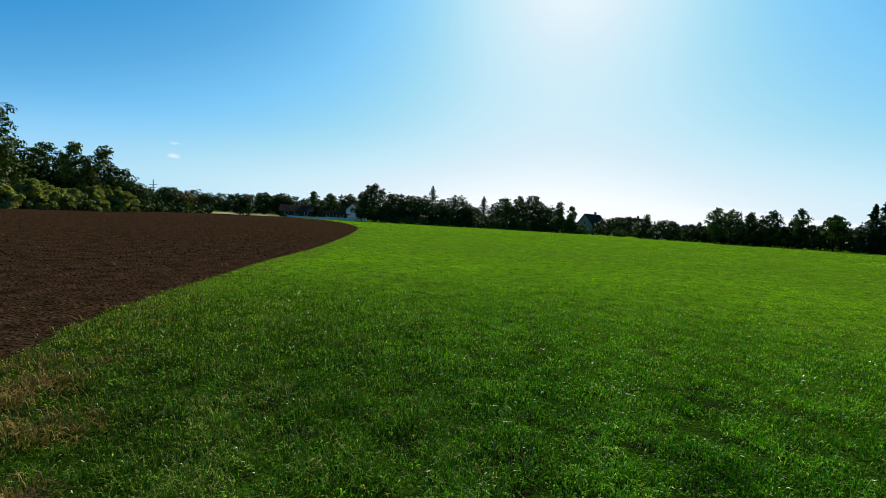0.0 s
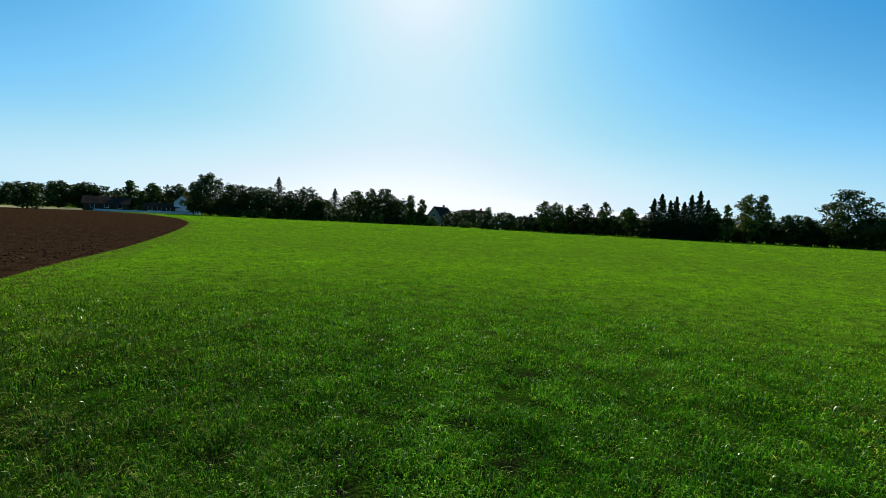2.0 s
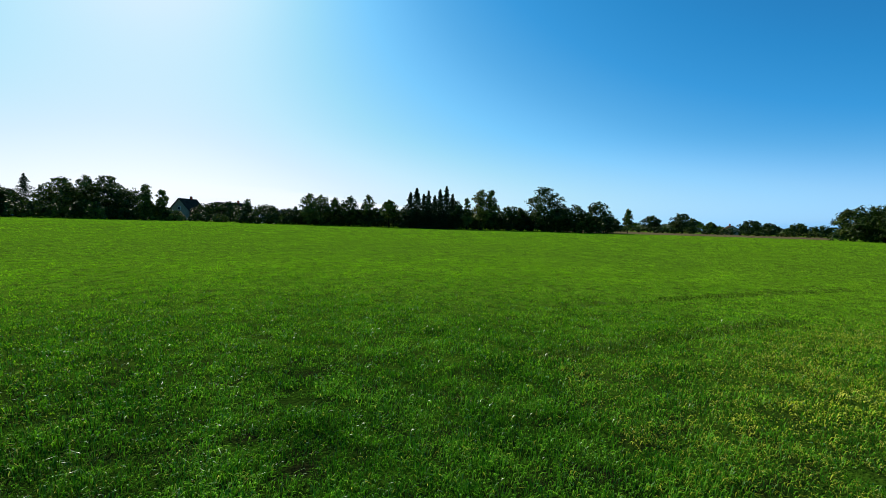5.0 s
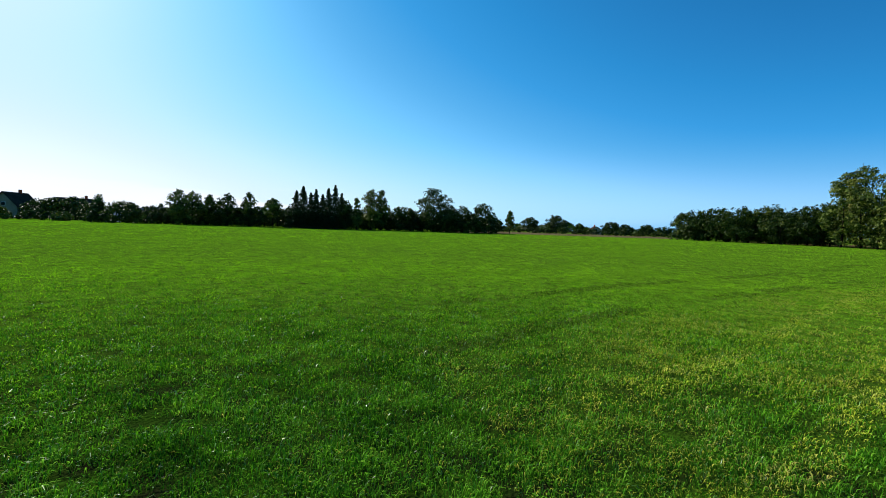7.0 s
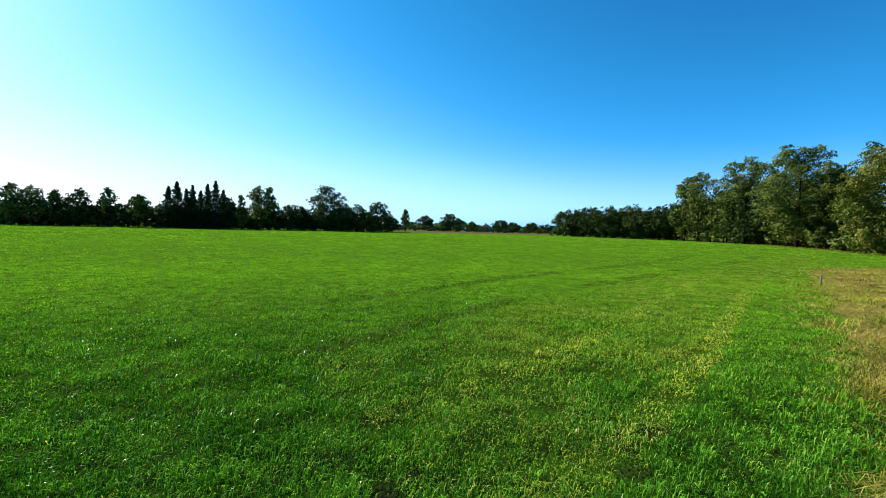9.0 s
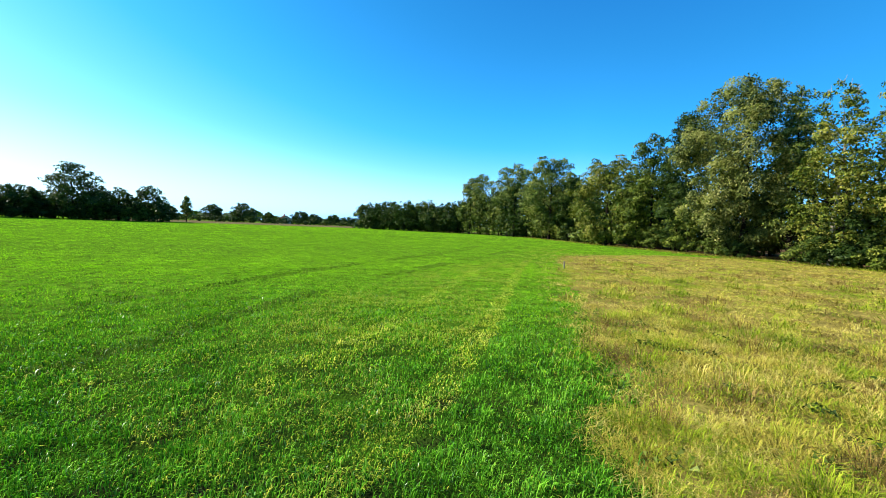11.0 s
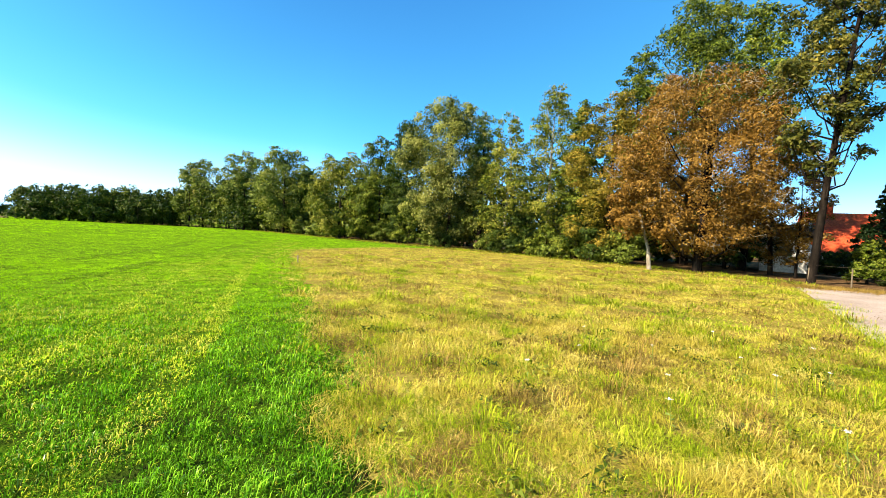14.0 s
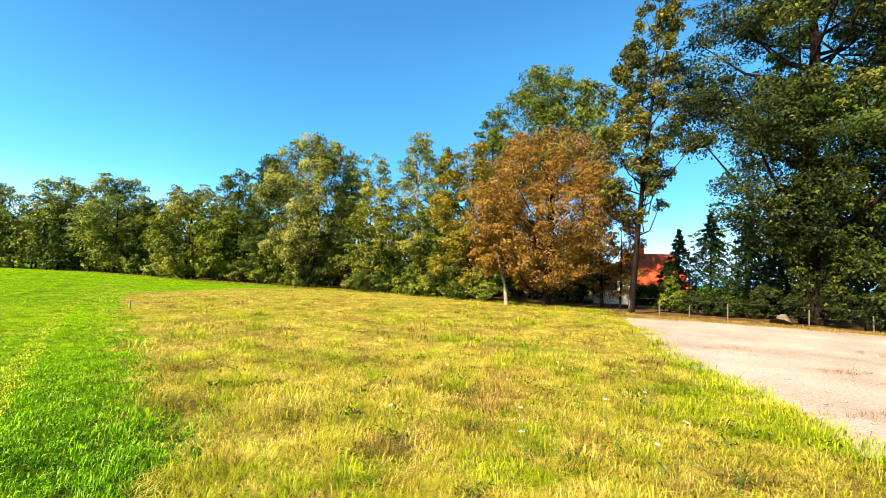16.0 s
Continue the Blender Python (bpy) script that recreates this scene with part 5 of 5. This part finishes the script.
band(arc(104, 116, 119.5, 80, 14), 10.5, 13, 6.5, (LEAF_DARK, LEAF_POPLAR, LEAF_GREEN), 45, "tall leafy tree at the front of the wood")
band(arc(91.6, 134, 103.5, 122, 13), 7.2, 9.4, 8, (LEAF_DARK, LEAF_GREEN), 47, "green leafy tree in the far wood")
band(arc(-46, 112, -37, 113, 6), 8.5, 11.5, 8, (LEAF_DARK,), 48)
band(arc(124, 60, 158, 42, 9), 8, 11, 6.5, (LEAF_DARK, LEAF_GREEN), 43, "tall leafy tree inside the wood")
band(arc(158, 42, 166, 40, 4), 6, 9, 6, (LEAF_DARK,), 46, "dark leafy tree behind the autumn tree")
band(arc(-175, 46, -152, 40, 9), 8, 13, 7, (LEAF_DARK,), 44, "dark leafy tree behind the spruces")

# far wooded ridge and blue hills
n = 14000
az = rng.uniform(-60, 100, n)
d = rng.uniform(300, 420, n)
ridge = np.clip(5.0 + 2.5 * np.sin(az * 0.35) + 1.8 * np.sin(az * 0.9 + 1) + 1.2 * np.sin(az * 2.3) - 2.2 * ((az > 15) & (az < 100)), 2, 12)
c = np.stack([d * np.sin(np.radians(az)), d * np.cos(np.radians(az)), ridge * rng.uniform(0, 1, n) ** 0.7], 1)
tagged(np_part("far_woods", *leaf_cards(c, 3.2, rng, 0, 0.8, 0.2), LEAF_DARK), "distant dark wooded ridge along the horizon", "woods", kind="stuff")
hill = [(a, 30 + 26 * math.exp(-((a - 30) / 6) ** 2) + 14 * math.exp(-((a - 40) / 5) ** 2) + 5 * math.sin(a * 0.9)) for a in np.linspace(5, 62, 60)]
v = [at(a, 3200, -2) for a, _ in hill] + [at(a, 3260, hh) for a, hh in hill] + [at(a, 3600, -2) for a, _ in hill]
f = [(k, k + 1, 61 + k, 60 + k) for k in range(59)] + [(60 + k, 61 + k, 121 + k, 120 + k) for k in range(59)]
tagged(np_part("backdrop_hills", v, f, HILL), "far hills with haze painted in blue", "hills", kind="structure")

# ---- houses ----
def gable(length, width, eaves, ridge, over, thick=0.18):
    """Two sloping roof slabs."""
    bm = bmesh.new()
    slope = (ridge - eaves) / (width / 2)
    for s in (-1, 1):
        e = (width / 2 + over) * s
        a, b = (eaves - over * slope), ridge
        pts = [(-length / 2 - over, e, a), (length / 2 + over, e, a), (length / 2 + over, 0, b), (-length / 2 - over, 0, b)]
        low = [bm.verts.new(p) for p in pts]
        top = [bm.verts.new((p[0], p[1], p[2] + thick)) for p in pts]
        bm.faces.new(low)
        bm.faces.new(top)
        for k in range(4):
            bm.faces.new((low[k], low[(k + 1) % 4], top[(k + 1) % 4], top[k]))
    return bm


def house(az, dist, turn, length, width, eaves, ridge, wall, roof, label, windows=3, chimney=True, door=True, sink=0.0):
    root = thing("house", Matrix.Translation((*at(az, dist)[:2], -sink)) @ Matrix.Rotation(radians(turn), 4, "Z"), label, "house", "houses round the field")
    bm = bmesh.new()
    prof = [(-width / 2, 0), (width / 2, 0), (width / 2, eaves), (0, ridge - 0.02), (-width / 2, eaves)]
    ends = [[bm.verts.new((x, y, z)) for y, z in prof] for x in (-length / 2, length / 2)]
    bm.faces.new(ends[0])
    bm.faces.new(ends[1])
    for k in range(5):
        bm.faces.new((ends[0][k], ends[0][(k + 1) % 5], ends[1][(k + 1) % 5], ends[1][k]))
    part("wall", bm, wall, root)
    tiles = part("roof", gable(length, width, eaves, ridge, 0.45), roof, root)
    if chimney:
        part("chimney", box((0.6, 0.6, 1.3), (length * 0.2, 0, ridge - 0.3), 0.03), RED_TILE, tiles)
    for side in (-1, 1):
        for k in range(windows):
            x = (k - (windows - 1) / 2) * length / (windows + 0.3)
            frame_ob = part("window", box((1.15, 0.1, 1.25), (x, side * (width / 2 + 0.02), eaves * 0.38), 0.02), WHITE_WALL, root, "white window frame")
            part("pane", box((0.95, 0.06, 1.05), (x, side * (width / 2 + 0.06), eaves * 0.38 + 0.1)), GLASS, frame_ob)
    for end in (-1, 1):
        frame_ob = part("window", box((0.1, 1.0, 1.1), (end * (length / 2 + 0.02), 0, eaves * 0.95), 0.02), WHITE_WALL, root, "white window frame")
        part("pane", box((0.06, 0.8, 0.9), (end * (length / 2 + 0.06), 0, eaves * 0.95 + 0.1)), GLASS, frame_ob)
    if door:
        part("door", box((0.06, 0.95, 2.0), (length / 2 + 0.03, -width * 0.27, 0.05), 0.02), WOOD, root, "brown wooden door")
    return root


house(175.2, 47, 25, 4.0, 5.6, 2.3, 5.0, WHITE_WALL, RED_TILE, "white house with a bright red tiled roof", 3, sink=0.6)
house(171.2, 40.0, 8, 2.6, 3.0, 2.6, 3.1, WHITE_WALL, DARK_TILE, "low white annexe beside the red-roofed house", 1, False, False)
house(152.0, 48.0, 60, 8.0, 4.6, 2.0, 3.6, WHITE_WALL, DARK_TILE, "white house half hidden behind the wood edge", 3, False, False)
house(-18.4, 172, 15, 11, 7, 2.2, 4.2, GREY_WALL, DARK_TILE, "dark low house across the bare soil", 3)
house(-13.2, 168, -5, 11, 5, 2.0, 3.0, GREY_WALL, DARK_TILE, "long low grey outbuilding beside the white house", 4, False, False)
house(-11.2, 166, 70, 6, 5.4, 3.8, 6.0, WHITE_WALL, DARK_TILE, "white gabled house beside dark trees", 2)
house(4.0, 172, 80, 9, 7, 3.4, 7.3, GREY_WALL, DARK_TILE, "grey gabled barn behind the trees", 2, False)
house(18.3, 168, 40, 9.0, 6.0, 3.4, 6.8, SHADED_WHITE_WALL, DARK_TILE, "white gabled house with a dark roof, shade in its wall colour", 3)
house(22.8, 172, 0, 10, 7.5, 3.2, 6.2, GREY_WALL, DARK_TILE, "dark-roofed house among garden shrubs", 3)
house(81.0, 236, 20, 7, 6, 2.0, 3.8, SHADED_WHITE_WALL, DARK_TILE, "small pale house beyond the fallow field", 3)

root = thing("garden_wall", Matrix.Translation((*at(-17.0, 158)[:2], 0)) @ Matrix.Rotation(radians(12), 4, "Z"), "long low pale garden wall by the dark house", "wall")
part("wall", box((14, 0.3, 0.6), (0, 0, 0), 0.04), WHITE_WALL, root)
part("coping", box((14.1, 0.4, 0.08), (0, 0, 0.6), 0.02), GREY_WALL, root)
root = thing("garden_wall", Matrix.Translation((*at(-13.0, 156)[:2], 0)) @ Matrix.Rotation(radians(8), 4, "Z"), "long low pale garden wall by the outbuilding", "wall")
part("wall", box((11, 0.3, 0.75), (0, 0, 0), 0.04), WHITE_WALL, root)
part("coping", box((11.1, 0.4, 0.08), (0, 0, 0.75), 0.02), GREY_WALL, root)

# greenhouse
root = thing("greenhouse", Matrix.Translation((*at(25.4, 134)[:2], 0)) @ Matrix.Rotation(radians(20), 4, "Z"), "small white-framed garden greenhouse", "greenhouse")
part("base", box((3.4, 2.4, 0.5), (0, 0, 0), 0.03), WHITE_WALL, root)
part("glazing", box((3.2, 2.2, 1.2), (0, 0, 0.5), 0.02), GLASS, root)
part("roof", gable(3.2, 2.2, 1.7, 2.4, 0.1, 0.05), WHITE_WALL, root)
for x in (-1.6, -0.53, 0.53, 1.6):
    part("post", box((0.08, 2.3, 1.3), (x, 0, 0.48), 0.01), WHITE_WALL, root)


def car(az, dist, turn, paint, label):
    root = thing("car", Matrix.Translation((*at(az, dist)[:2], 0)) @ Matrix.Rotation(radians(turn), 4, "Z"), label, "car", "parked cars")
    bm = bmesh.new()
    side = [(-2.1, 0.3), (2.1, 0.3), (2.15, 0.75), (1.2, 0.9), (0.6, 1.42), (-1.1, 1.45), (-1.9, 0.95), (-2.15, 0.8)]
    rows = [[bm.verts.new((x, y * (1.0 if z < 1 else 0.82), z)) for x, z in side] for y in (-0.85, 0.85)]
    bm.faces.new(rows[0])
    bm.faces.new(rows[1])
    for k in range(8):
        bm.faces.new((rows[0][k], rows[0][(k + 1) % 8], rows[1][(k + 1) % 8], rows[1][k]))
    part("body", bm, paint, root)
    for x in (-1.3, 1.3):
        for y in (-0.8, 0.8):
            wheel = bmesh.new()
            bmesh.ops.create_cone(wheel, cap_ends=True, segments=14, radius1=0.32, radius2=0.32, depth=0.2, matrix=Matrix.Translation((x, y, 0.32)) @ Matrix.Rotation(math.pi / 2, 4, "X"))
            part("wheel", wheel, RUBBER, root, "black tyre")
    for y in (-0.77, 0.77):
        part("side_window", box((1.5, 0.04, 0.36), (-0.2, y, 0.98), 0.01), GLASS, root)
    return root


car(-16.6, 176, 10, CAR_WHITE, "white parked car by the dark house")
car(-15.0, 178, 5, CAR_DARK, "dark parked car by the garden wall")
car(4.3, 160, 0, CAR_WHITE, "white parked car before the barn")

# utility pole with cross-arms
root = thing("utility_pole", Matrix.Translation((*at(-33.3, 162)[:2], 0)), "wooden utility pole with two cross-arms", "utility pole")
np_part("pole", *tube([[0, 0, -0.2], [0, 0, 9.2]], [0.16, 0.12], 8), WOOD, root)
part("cross_arm", box((2.4, 0.15, 0.16), (0, 0, 7.6), 0.02), WOOD, root)
part("cross_arm", box((1.6, 0.15, 0.16), (0, 0, 6.8), 0.02), WOOD, root)
for x in (-1.05, 0, 1.05):
    np_part("insulator", *tube([[x, 0, 7.75], [x, 0, 7.95]], [0.06, 0.04], 6), WHITE_WALL, root)

# ---- wire fence beside the track, marker stake, flowers ----
FENCE = [(3.2, -26.9), (1.7, -26.8), (0.3, -26.6), (-1.35, -26.4), (-4.4, -26.0), (-6.5, -25.8), (-9.0, -25.2)]
root = thing("wire_fence", Matrix.Translation((0, 0, 0)), "wire fence on weathered wooden posts by the track", "fence")
for k, (x, y) in enumerate(FENCE):
    tall = 0.78 + 0.1 * math.sin(k * 2.3)
    np_part("post", *tube([[x, y, -0.1], [x + 0.02 * math.sin(k * 3), y, tall]], [0.032, 0.03], 7), WOOD, root)
for z in (0.45, 0.9):
    np_part("wire", *tube([(x, y, z) for x, y in FENCE], [0.003] * len(FENCE), 4), METAL, root)
np_part("marker_stake", *tube([[0, 0, -0.1], [0.01, 0, 0.34]], [0.035, 0.03], 6), PALE_BARK).location = (17.7, -8.85, 0)
tagged(bpy.data.objects["marker_stake"], "short pale wooden stake at the meadow's corner", "stake")


# a sawn stump by the foot of the great tree
root = thing("tree_stump", Matrix.Translation((-3.6, -27.2, 0)), "pale weathered tree stump by the wire fence", "stump")
lumps = [(0.05 * math.sin(5 * k), 0.04 * math.cos(3 * k), z) for k, z in enumerate((-0.05, 0.07, 0.22, 0.42))]
np_part("trunk", *tube(lumps, [0.55, 0.36, 0.26, 0.20], 9), WOOD, root)
np_part("cut_top", *tube([(0.03, -0.03, 0.41), (0.03, -0.03, 0.43), (0.03, -0.03, 0.435)], [0.19, 0.18, 0.01], 9), WOOD, root)


def flower(x, y, h):
    root = thing("wildflower", Matrix.Translation((x, y, 0)), "white-headed wildflower standing in the meadow", "flower", "white wildflowers in the meadow")
    np_part("stem", *tube([[0, 0, 0], [0.02, 0.01, h * 0.6], [0.03, 0.0, h]], [0.004, 0.003, 0.003], 4), STEM, root)
    c = np.array([0.03, 0, h]) + rng.normal(0, 0.012, (22, 3)) * (1, 1, 0.3)
    np_part("flower_head", *leaf_cards(c, 0.013, rng, 0, 0.9, 2.0), PETAL, root)
    c = np.stack([rng.normal(0, 0.03, 8), rng.normal(0, 0.03, 8), rng.uniform(0.03, h * 0.6, 8)], 1)
    np_part("leaves", *leaf_cards(c, 0.06, rng, 0, 0.3, 0.4), STEM, root)


for x, y in ((1.7, -5.2), (0.9, -5.8), (0.3, -4.6), (0.5, -11.1), (2.0, -7.8), (2.7, -5.2), (2.8, -4.3), (1.4, -4.4), (0.6, -6.9), (1.3, -6.3), (2.2, -6.1), (3.4, -6.6), (0.1, -5.6), (0.9, -8.3)):
    flower(x, y, rng.uniform(0.22, 0.38))
